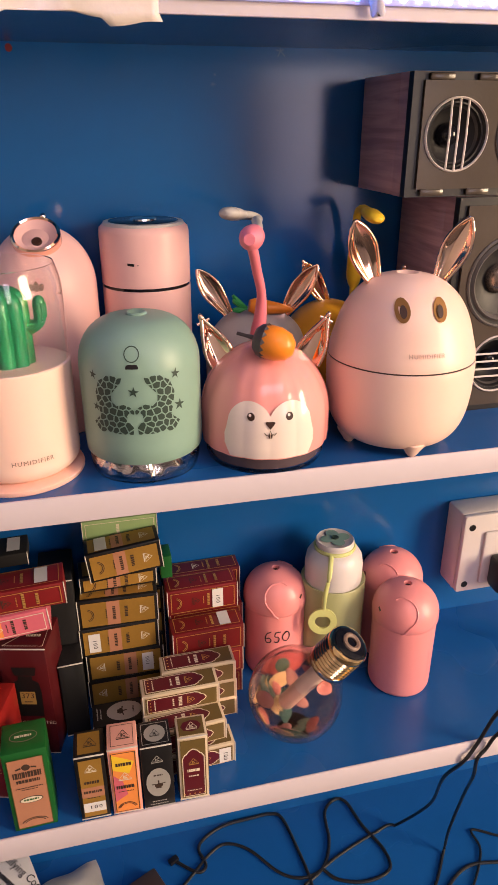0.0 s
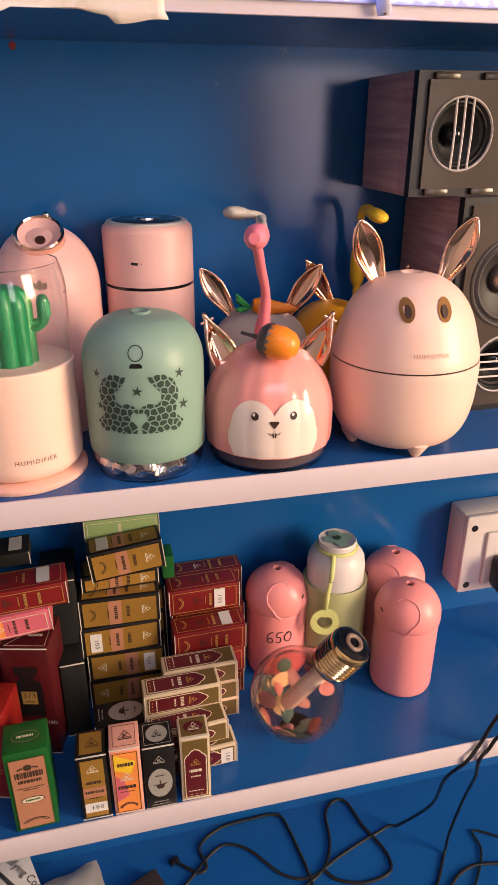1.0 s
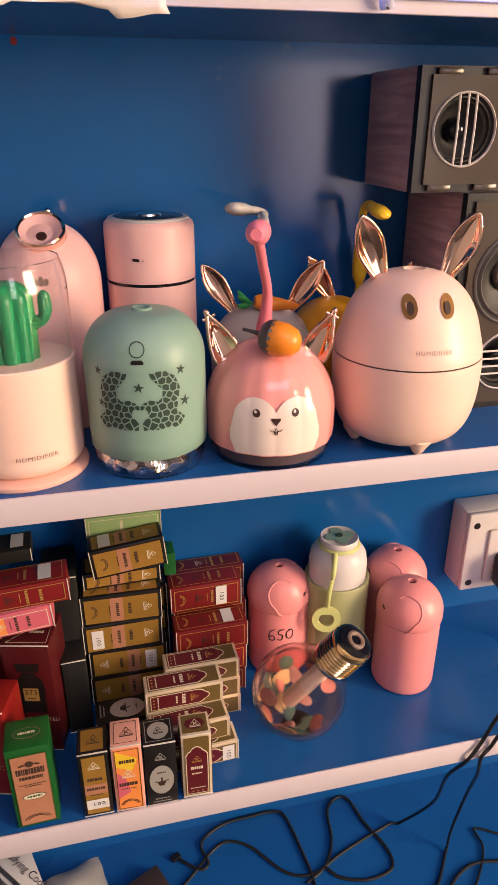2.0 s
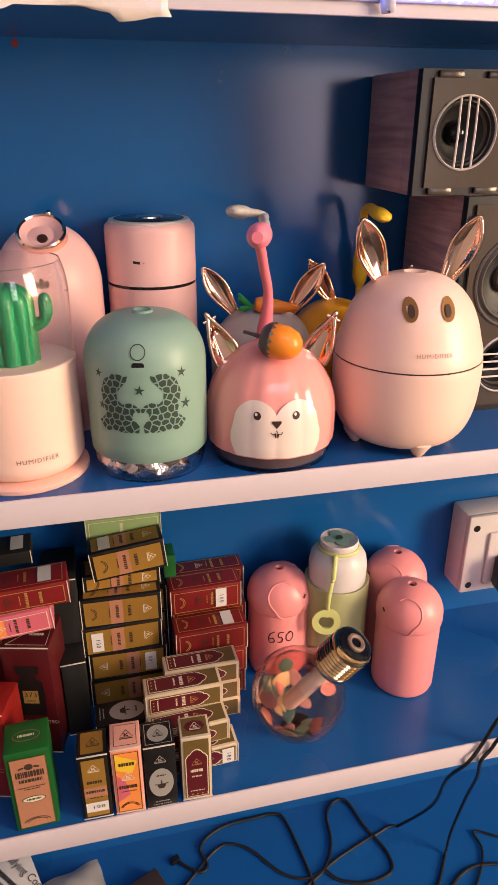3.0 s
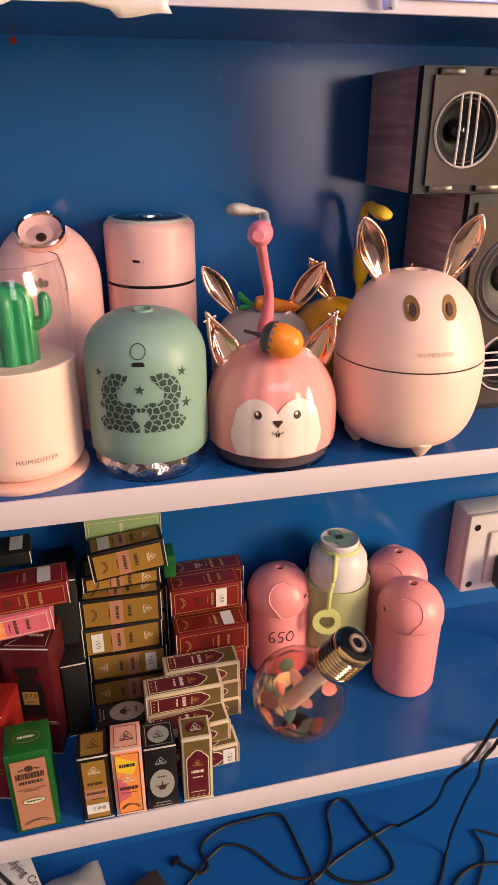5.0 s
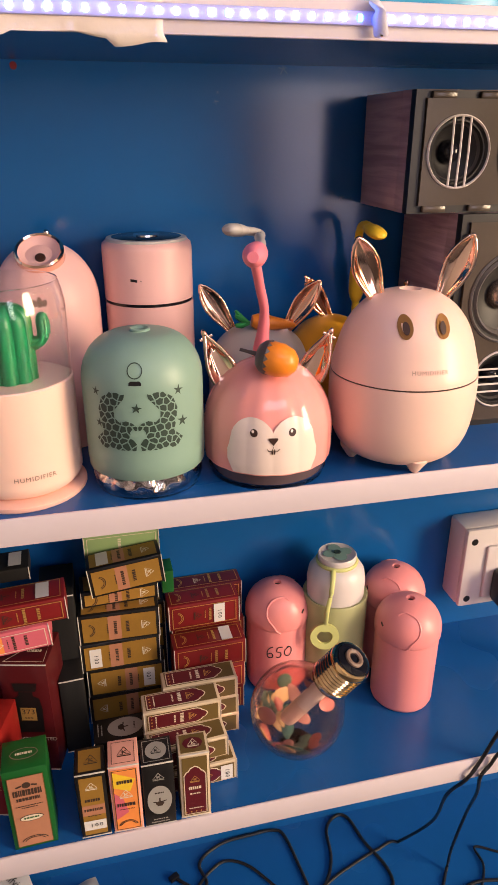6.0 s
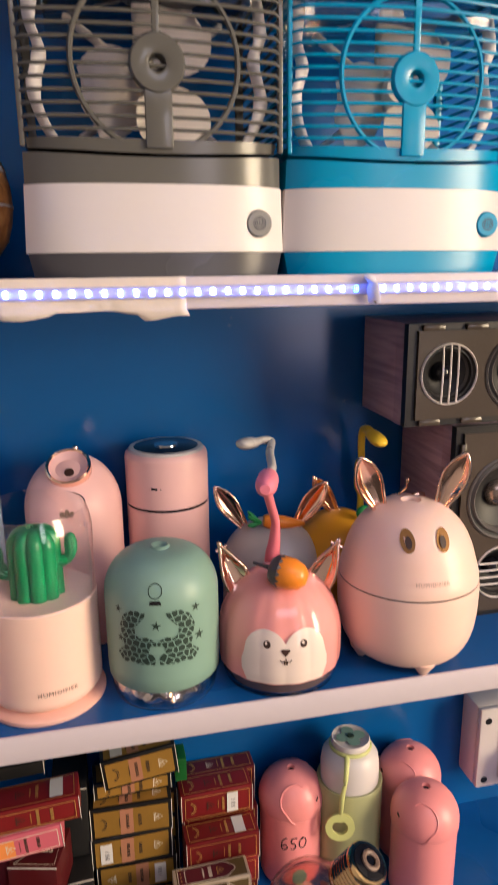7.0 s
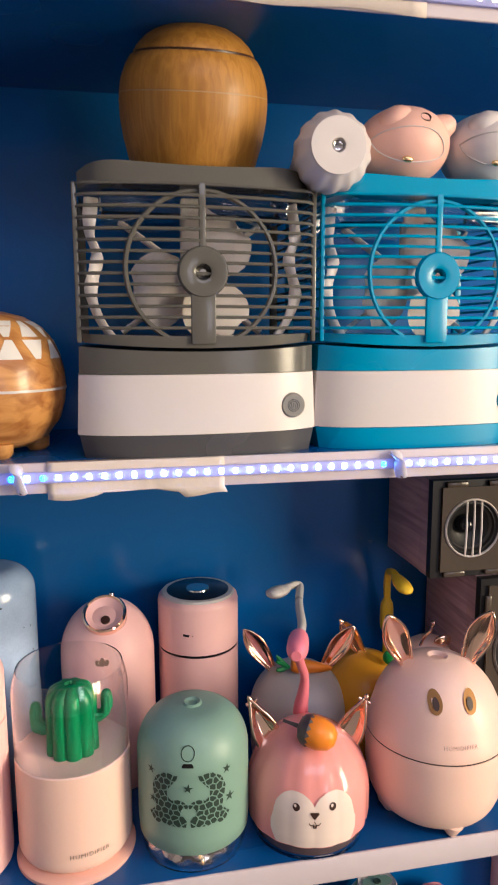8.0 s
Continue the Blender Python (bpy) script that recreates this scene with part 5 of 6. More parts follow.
def perfume_box(m, w, d, h, style, label, group="stacked perfume boxes", tag=None, tagside=None):
    """A folded carton, its front at -y; style names the print. tag: height of a price label on the front."""
    COUNT[0] += 1
    rnd = random.Random(COUNT[0])
    t = thing("perfume_box", m, label, "box", group)
    body = {"gold": BLACKCARD, "red": REDCARD, "maroon": IVORY, "black": BLACKCARD, "green": GREENCARD, "leaf": GREENCARD, "pink": PINKCARD, "salmon": SALMON, "mint": MINT, "bottle": SHADERED, "bright": BRIGHTRED, "dark": MAROON, "plain": PLAINBLACK}[style]
    a, f = w / 2, -d / 2
    carton = box(-a, a, f, -f, 0, h, 0.0007)
    bmesh.ops.subdivide_edges(carton, edges=[e for e in carton.edges if e.calc_length() > 0.012], cuts=3, use_grid_fill=True)
    for v in carton.verts:
        # slightly bulged, crumpled faces
        k = 1 - (2 * v.co.z / h - 1) ** 2
        v.co.y += math.copysign(0.0006 * k * (1 - (v.co.x / a) ** 2), v.co.y) + rnd.uniform(-0.00012, 0.00012)
        v.co.x += math.copysign(0.0005 * k * (1 - (v.co.y / f) ** 2), v.co.x)
    c = part("carton", carton, body, t, smooth=30)
    for z in (0.0002, h - 0.0002):
        if style not in ("green", "leaf"):
            part("flap_edge", box(-a - 0.0003, a + 0.0003, f - 0.0007, f + 0.0006, z - 0.0004, z + 0.0004, 0.0002), CARD, c, "pale cut card edge")
    Y = f - 0.0009

    def show(bm, material, k=0, name="print"):
        return tagged(part(name, upright(bm, Y - 0.00012 * k), material, c, smooth=0), kind='stuff' if name == 'print' else '')

    def side(bm, material, k=0, name="print"):
        # on the face at +x
        for v in bm.verts:
            v.co = Vector((a + 0.0007 + 0.00012 * k, v.co.x, v.co.y))
        return tagged(part(name, bm, material, c, smooth=0), kind='stuff' if name == 'print' else '')

    def other(bm, material, k=0, name="print"):
        for v in bm.verts:
            v.co = Vector((-a - 0.0007 - 0.00012 * k, -v.co.x, v.co.y))
        return tagged(part(name, bm, material, c, smooth=0), kind='stuff' if name == 'print' else '')

    def top(bm, material, k=0, name="print"):
        for v in bm.verts:
            v.co = Vector((v.co.x, v.co.y, h + 0.0003 + 0.00012 * k))
        return tagged(part(name, bm, material, c, smooth=0), kind='stuff' if name == 'print' else '')

    g = d / 2
    if style == "gold":
        for put, hw in ((show, a), (side, g), (other, g)):
            put(rect(-hw + 0.0028, hw - 0.0028, 0.0035, h - 0.0035), GOLDCARD, 0, "gold_panel")
            put(rect(-hw + 0.0028, hw - 0.0028, h * 0.36, h * 0.52), COPPERCARD, 1)
            put(triangle_mark(0, h - 0.014, 0.0052), LIGHTPRINT, 1, "emblem")
            b = flat_bars(-0.0065, 0.0065, h * 0.58, 0.0032, 4, rnd)
            flat_bars(-0.0080, 0.0080, h * 0.43, 0.0030, 4, rnd, b)
            flat_bars(-0.0055, 0.0055, h * 0.345, 0.0010, 6, rnd, b)
            for r in (0.0060, 0.0075):
                stroke([(r * math.cos(math.pi * (0.1 + 0.8 * q / 10)), 0.008 + r * math.sin(math.pi * (0.1 + 0.8 * q / 10))) for q in range(11)], 0.0007, b)
            put(b, DARKPRINT, 2)
        top(rect(-a + 0.003, a - 0.003, -g + 0.003, g - 0.003), GOLDCARD)
        top(triangle_mark(0.001, 0, 0.006), DARKPRINT, 1, "emblem")
    elif style in ("red", "dark", "pink"):
        for put, hw in ((show, a), (side, g), (other, g)):
            if style == "pink":
                put(rect(-hw + 0.003, hw - 0.003, 0.0035, h * 0.45), ORANGECARD, 0)
                put(rect(-hw + 0.003, hw - 0.003, h * 0.45, h - 0.0035), PINKCARD, 0)
            put(frame_line(-hw + 0.0026, hw - 0.0026, 0.0035, h - 0.0035, 0.0007), GOLDPRINT if style != "pink" else LIGHTPRINT, 1, "gold_border")
            put(triangle_mark(0, h * 0.40, 0.0048), DARKPRINT if style == "red" else LIGHTPRINT, 1, "emblem")
            b = flat_bars(-0.006, 0.006, h * 0.70, 0.0028, 4, rnd)
            flat_bars(-0.0075, 0.0075, h * 0.56, 0.0026, 4, rnd, b)
            flat_bars(-0.005, 0.005, h * 0.50, 0.0009, 4, rnd, b)
            for r in (0.0058, 0.0072):
                stroke([(r * math.cos(math.pi * (0.1 + 0.8 * q / 10)), 0.0075 + r * math.sin(math.pi * (0.1 + 0.8 * q / 10))) for q in range(11)], 0.0007, b)
            put(b, GOLDPRINT if style != "pink" else DARKPRINT, 2)
    elif style == "maroon":
        for put, hw in ((show, a), (side, g), (other, g)):
            put(rect(-hw + 0.0022, hw - 0.0022, 0.0028, h - 0.0028), OLIVE, 0, "olive_panel")
            p = arch(hw - 0.0032, 0.0040, h * 0.83, h * 0.14)
            put(p, LIGHTPRINT, 1)
            p = arch(hw - 0.0040, 0.0048, h * 0.815, h * 0.135)
            put(p, MAROON, 2, "maroon_panel")
            b = flat_bars(-0.0058, 0.0058, h * 0.46, 0.0034, 4, rnd)
            flat_bars(-0.0048, 0.0048, h * 0.38, 0.0016, 4, rnd, b)
            flat_bars(-0.0065, 0.0065, h * 0.145, 0.0010, 4, rnd, b)
            put(b, LIGHTPRINT, 3)
            put(triangle_mark(0, h * 0.62, 0.0046), GOLDPRINT, 3, "emblem")
            b = bmesh.new()
            for q in range(5):
                oval((q - 2) * hw * 0.34, 0.0072, 0.0008, 0.0008, 8, 0, b)
            put(b, GOLDPRINT, 3)
        top(rect(-a + 0.002, a - 0.002, -g + 0.002, g - 0.002), OLIVE)
        top(oval(0, 0, a - 0.004, g - 0.0055, 8), MAROON, 1)
        top(triangle_mark(0.0005, 0, 0.0052), LIGHTPRINT, 2, "emblem")
    elif style == "black":
        for put, hw in ((show, a), (side, g), (other, g)):
            put(oval(0, h * 0.42, hw - 0.0028, h * 0.235, 24), SILVERCARD, 0, "silver_oval")
            put(triangle_mark(0, h * 0.80, 0.0052), SILVERCARD, 0, "emblem")
            b = bmesh.new()
            stroke([(-0.006, h * 0.40), (0, h * 0.385), (0.006, h * 0.405)], 0.0012, b)
            oval(0, h * 0.37, 0.0038, 0.0026, 12, 0, b)
            rect(-0.0007, 0.0007, h * 0.40, h * 0.46, b)
            rect(-0.0024, 0.0024, h * 0.325, h * 0.345, b)
            flat_bars(-0.004, 0.004, h * 0.53, 0.0016, 3, rnd, b)
            put(b, DARKPRINT, 1, "lamp_picture")
            b = flat_bars(-0.0065, 0.0065, h * 0.10, 0.0012, 4, rnd)
            flat_bars(-0.0085, 0.0085, h * 0.055, 0.0011, 4, rnd, b)
            put(b, SILVERCARD, 1)
        top(frame_line(-a + 0.002, a - 0.002, -g + 0.003, g - 0.003, 0.0005), SILVERCARD)
        top(oval(0, 0, a - 0.0042, g - 0.0050, 20), SILVERCARD, 0, "silver_oval")
        top(triangle_mark(0, 0, 0.0046), BLACKCARD, 1, "emblem")
    elif style == "salmon":
        show(rect(-a + 0.002, a - 0.002, 0.002, h - 0.003), ORANGECARD, 0)
        show(shape([(-a + 0.003, h * 0.20), (a * 0.1, h * 0.30), (-a * 0.2, h * 0.52), (-a + 0.003, h * 0.62)]), PINKCARD, 1)
        show(shape([(a - 0.004, h * 0.80), (-a + 0.003, h * 0.93), (-a + 0.003, h * 0.70), (a * 0.3, h * 0.62)]), LEMON, 1)
        show(frame_line(-a + 0.0025, a - 0.0025, 0.0028, h - 0.004, 0.0006), DARKPRINT, 2)
        b = flat_bars(-0.0070, 0.0070, h * 0.75, 0.0038, 4, rnd)
        flat_bars(-0.0082, 0.0082, h * 0.40, 0.0040, 4, rnd, b)
        flat_bars(-0.0065, 0.0065, h * 0.35, 0.0009, 4, rnd, b)
        for r in (0.0070, 0.0084):
            stroke([(r * math.cos(math.pi * (0.1 + 0.8 * q / 10)), 0.0055 + r * math.sin(math.pi * (0.1 + 0.8 * q / 10))) for q in range(11)], 0.0008, b)
        show(b, DARKPRINT, 3)
        show(triangle_mark(0, h * 0.585, 0.0058), LIGHTPRINT, 3, "emblem")
        top(frame_line(-a + 0.003, a - 0.003, -g + 0.003, g - 0.003, 0.0005), DARKPRINT)
        top(triangle_mark(0.001, 0, 0.0062), DARKPRINT, 1, "emblem")
    elif style == "green":
        show(rect(-a + 0.0036, a - 0.0036, 0.0035, h - 0.007), COPPERCARD, 0, "copper_panel")
        show(frame_line(-a + 0.0034, a - 0.0034, 0.0033, h - 0.0068, 0.0006), OLIVE, 1)
        b = flat_bars(-0.0115, 0.0115, h * 0.690, 0.0068, 4, rnd)
        flat_bars(-0.0095, 0.0095, h * 0.625, 0.0036, 4, rnd, b)
        flat_bars(-0.0110, 0.0110, h * 0.555, 0.0010, 4, rnd, b)
        flat_bars(-0.0065, 0.0065, h * 0.530, 0.0010, 4, rnd, b)
        for r in (0.0085, 0.0110):
            stroke([(r * math.cos(math.pi * (0.08 + 0.84 * q / 12)), h * 0.085 + 0.6 * r * math.sin(math.pi * (0.08 + 0.84 * q / 12))) for q in range(13)], 0.0009, b)
        oval(0, h * 0.815, 0.0035, 0.0035, 16, 0, b)
        stroke([(-0.0085, h * 0.80), (-0.004, h * 0.815)], 0.0018, b)
        stroke([(0.0085, h * 0.80), (0.004, h * 0.815)], 0.0018, b)
        show(b, DARKPRINT, 2)
        show(oval(0, h * 0.40, 0.0098, 0.0038, 24), DARKPRINT, 2)
        show(oval(0, h * 0.40, 0.0090, 0.0032, 24), LIGHTPRINT, 3, "oval_badge")
        show(flat_bars(-0.0060, 0.0060, h * 0.392, 0.0020, 4, rnd), GREENCARD, 4)
        top(oval(0, 0, 0.0115, 0.0060, 24), TAUPE)
        top(oval(0, 0, 0.0108, 0.0053, 24), GREENCARD, 1)
        top(flat_bars(-0.007, 0.007, -0.0012, 0.0024, 4, rnd), LIGHTPRINT, 2)
    elif style == "mint":
        other(rect(-g + 0.001, g - 0.001, 0.001, h - 0.001), OLIVE, 0)
        side(rect(-g + 0.001, g - 0.001, 0.001, h - 0.001), OLIVE, 0)
        show(frame_line(-a + 0.003, a - 0.003, 0.003, h - 0.003, 0.0006), LIGHTPRINT, 0)
        show(flat_bars(-a + 0.006, a - 0.006, h * 0.45, 0.0030, 4, rnd), LIGHTPRINT, 0)
    elif style == "bottle":
        b = bmesh.new()
        shape([(-0.0125, h * 0.38), (0.0125, h * 0.38), (0.0135, h * 0.60), (0.0120, h * 0.70), (0.0065, h * 0.725), (0.0065, h * 0.76), (-0.0065, h * 0.76), (-0.0065, h * 0.725), (-0.0120, h * 0.70), (-0.0135, h * 0.60)], b)
        shape([(-0.0095, h * 0.765), (0.0095, h * 0.765), (0.0115, h * 0.84), (-0.0115, h * 0.84)], b)
        show(b, BLACKCARD, 0, "bottle_picture")
        show(rect(-0.0072, 0.0072, h * 0.495, h * 0.615), GOLDPRINT, 1)
        show(lettering("373", 0.0085, 0, h * 0.575), DARKPRINT, 2, "lettering")
        show(flat_bars(-0.004, 0.004, h * 0.515, 0.0012, 3, rnd), DARKPRINT, 2)
        show(lettering("CONCENTRATED", 0.0058, 0, h * 0.315), LIGHTPRINT, 0, "lettering")
        show(flat_bars(-0.010, 0.010, h * 0.255, 0.0022, 3, rnd), TAUPE, 0)
        tri3 = [(-a + 0.004, -g + 0.004), (a - 0.003, -g + 0.004), (a - 0.005, g - 0.004)]
        b = bmesh.new()
        stroke(tri3 + tri3[:1], 0.0007, b)
        top(b, LIGHTPRINT)
        top(flat_bars(0.0, a - 0.008, -0.006, 0.0034, 4, rnd), LIGHTPRINT, 0)
    elif style == "bright":
        b = lettering("FREE", 0.0085, 0.002, h * 0.66)
        show(b, GOLDPRINT, 0, "lettering")
        show(lettering("CONC", 0.0075, 0.004, h * 0.34), GOLDPRINT, 0, "lettering")
    if tag is not None:
        lab = rect(-min(a - 0.003, 0.0115), min(a - 0.003, 0.0115), tag, tag + 0.0115)
        pl = show(lab, PAPER, 5, "price_label")
        part("lettering", upright(lettering("100", 0.0062, 0.001, tag + 0.0060, 1.3), Y - 0.0010), INK, pl, smooth=0)
    if tagside is not None:
        lab = rect(-min(g - 0.003, 0.0115), min(g - 0.003, 0.0115), tagside, tagside + 0.0115)
        other(lab, PAPER, 5, "price_label")
    return t


def lying(x0, y, z, d, tilt=0.0, turn=0.0, flip=False):
    """Laid along x with the long axis to the right: the front still faces -y. Flipped: the top end points left."""
    return pose(x0, y + d / 2, z, 0, tilt, turn) @ (pose(0, 0, 0, 0, -90, 0) if flip else pose(0, 0, 0, 0, 90, 0))


# the front row, standing
row = "standing perfume boxes in front"
perfume_box(pose(-0.1440, 0.0180, LOW, 0, 0, 2), 0.0360, 0.0330, 0.0920, "green", "upright green perfume carton with a copper panel", row)
perfume_box(pose(-0.0917, 0.0135, LOW, 0, 0, -1), 0.0250, 0.0290, 0.0755, "gold", "upright black and gold perfume carton with price label", row, tag=0.0095)
perfume_box(pose(-0.0632, 0.0125, LOW, 0, 0, -2), 0.0258, 0.0290, 0.0785, "salmon", "upright salmon pink and orange perfume carton", row)
perfume_box(pose(-0.0350, 0.0115, LOW, 0, 0, -1), 0.0272, 0.0290, 0.0745, "black", "upright black perfume carton with a silver oval", row)
perfume_box(pose(-0.0028, 0.0100, LOW, 0, 0, -2), 0.0265, 0.0240, 0.0765, "maroon", "upright ivory and maroon perfume carton", row)

# the stack of black and gold cartons
G = "lying black and gold perfume cartons"
for k, (x, y, tag, flip, turn) in enumerate(((-0.0140, 0.132, None, True, 1), (-0.0125, 0.130, 0.056, True, -1), (-0.0165, 0.129, None, False, 1), (-0.0150, 0.130, None, False, -1.5))):
    z = LOW + 0.0172 + 0.0345 * k
    m = lying(x, y, z, 0.025, 0, turn, True) if flip else lying(x - 0.079, y, z, 0.025, 0, turn)
    perfume_box(m, 0.0340, 0.0250, 0.0790, "gold", "black and gold perfume carton lying in a stack" if tag is None else "black and gold perfume carton lying in a stack with price label", G, tag=(0.011 if flip else 0.0085) if (tag or k == 2) else None)
    z2 = LOW + 0.0150 + 0.0300 * k
    perfume_box(lying(-0.0920, 0.158, z2, 0.025, 0, 2), 0.0298, 0.0250, 0.0850, "gold", "black and gold perfume carton in the rear stack", G)
perfume_box(lying(-0.0900, 0.142, LOW + 0.1380 + 0.0092, 0.030, 0, 2), 0.0180, 0.0300, 0.0760, "gold", "thin black and gold perfume carton lying in a stack", G)
perfume_box(lying(-0.0800, 0.130, LOW + 0.1570 + 0.0165, 0.028, -5.5, 2), 0.0320, 0.0280, 0.0720, "gold", "tilted black and gold perfume carton on top of the stack", G, tagside=0.010)
perfume_box(lying(-0.0820, 0.162, LOW + 0.1960, 0.026, 0, 0), 0.0240, 0.0260, 0.0740, "mint", "pale green carton on top of the stack", G)
perfume_box(lying(-0.0085, 0.152, LOW + 0.1490, 0.024, 0, 0), 0.0260, 0.0240, 0.0120, "leaf", "small green carton beside the stack", G)
perfume_box(lying(-0.0900, 0.075, LOW + 0.0138, 0.030, 0, 1), 0.0272, 0.0300, 0.0740, "black", "black perfume carton with a silver oval lying on the shelf", G)

# the red stack, set back in steps
Rd = "lying red perfume cartons"
for x, y, z, tag in ((-0.0060, 0.116, 0.0150, None), (-0.0050, 0.115, 0.0455, None), (-0.0045, 0.112, 0.0785, "top"), (-0.0050, 0.140, 0.1110, 0.047)):
    perfume_box(lying(x, y, LOW + z, 0.027, 0, 1.5), 0.0300, 0.0270, 0.0745, "red", "dark red and gold perfume carton lying in a stack" if tag is None else "dark red and gold perfume carton with price label on the stack", Rd, tag=None if tag == "top" else tag, tagside=0.050 if tag == "top" else None)
for z in (0.0150, 0.0455, 0.0790):
    perfume_box(lying(-0.0020, 0.146, LOW + z, 0.026, 0, 1), 0.0300, 0.0260, 0.0780, "red", "dark red perfume carton in the rear of the stack", Rd)
perfume_box(lying(0.0000, 0.1665, LOW + 0.1110, 0.024, 0, 1), 0.0310, 0.0240, 0.0780, "dark", "maroon perfume carton behind the red stack", Rd)
perfume_box(lying(0.0000, 0.1665, LOW + 0.0150, 0.024, 0, 1), 0.0310, 0.0240, 0.0780, "pink", "pink perfume carton behind the red stack", Rd)
perfume_box(lying(0.0000, 0.1665, LOW + 0.0470, 0.024, 0, 1), 0.0310, 0.0240, 0.0780, "pink", "pink perfume carton behind the red stack", Rd)
perfume_box(lying(0.0000, 0.1665, LOW + 0.0790, 0.024, 0, 1), 0.0310, 0.0240, 0.0780, "pink", "pink perfume carton behind the red stack", Rd)

# ivory and maroon cartons stepped in front of them
M = "lying ivory and maroon perfume cartons"
for x, y, z, tag in ((-0.0430, 0.0580, 0.0120, None), (-0.0420, 0.0570, 0.0362, None), (-0.0415, 0.0575, 0.0605, None), (-0.0180, 0.0855, 0.0120, None), (-0.0185, 0.0850, 0.0362, None), (-0.0195, 0.0840, 0.0605, 0.010)):
    perfume_box(lying(x, y, LOW + z, 0.0245, 0, 1.0), 0.0236, 0.0245, 0.0740, "maroon", "ivory and maroon perfume carton lying in a stack", M, tag=tag)
perfume_box(lying(-0.0330, 0.0255, LOW + 0.0122, 0.024, 0, 3), 0.0240, 0.0240, 0.0740, "maroon", "ivory and maroon perfume carton lying on the shelf", M, tag=0.058)
perfume_box(lying(-0.0400, 0.0310, LOW + 0.0368, 0.024, 0, 4), 0.0240, 0.0240, 0.0740, "maroon", "ivory and maroon perfume carton lying on another", M)

# black boxes added where the gap between the stacks is only shade
perfume_box(pose(-0.1120, 0.1580, LOW, 0, 0, 0), 0.0330, 0.0560, 0.1650, "plain", "tall black box added for the shade in the gap", "mixed perfume cartons at the side")
perfume_box(pose(-0.1060, 0.1130, LOW, 0, 0, 3), 0.0230, 0.0300, 0.0900, "plain", "low black box added for the shade between cartons", "mixed perfume cartons at the side")

# cartons at the end of the shelf
L = "mixed perfume cartons at the side"
perfume_box(pose(-0.1395, 0.1060, LOW, 0, 0, -14), 0.0440, 0.0460, 0.1300, "bottle", "dark red perfume carton with a bottle picture", L)
perfume_box(pose(-0.1800, 0.0620, LOW, 0, 0, -16), 0.0440, 0.0400, 0.1000, "bright", "bright red perfume carton with gold lettering", L)
perfume_box(pose(-0.1880, 0.1230, LOW, 0, 0, 4), 0.0480, 0.0480, 0.1330, "dark", "maroon perfume carton standing at the back", L)
perfume_box(lying(-0.1905, 0.0820, LOW + 0.1530, 0.030, -4, 2), 0.0235, 0.0300, 0.0740, "pink", "pink and orange perfume carton lying on others", L)
perfume_box(lying(-0.1850, 0.0850, LOW + 0.1790, 0.032, -2, 2), 0.0230, 0.0320, 0.0850, "red", "dark red perfume carton lying on others", L, tagside=0.060)
perfume_box(lying(-0.2120, 0.1250, LOW + 0.1960, 0.032, -1, 2), 0.0130, 0.0320, 0.0800, "plain", "plain black perfume carton with price label lying on top", L, tagside=0.062)


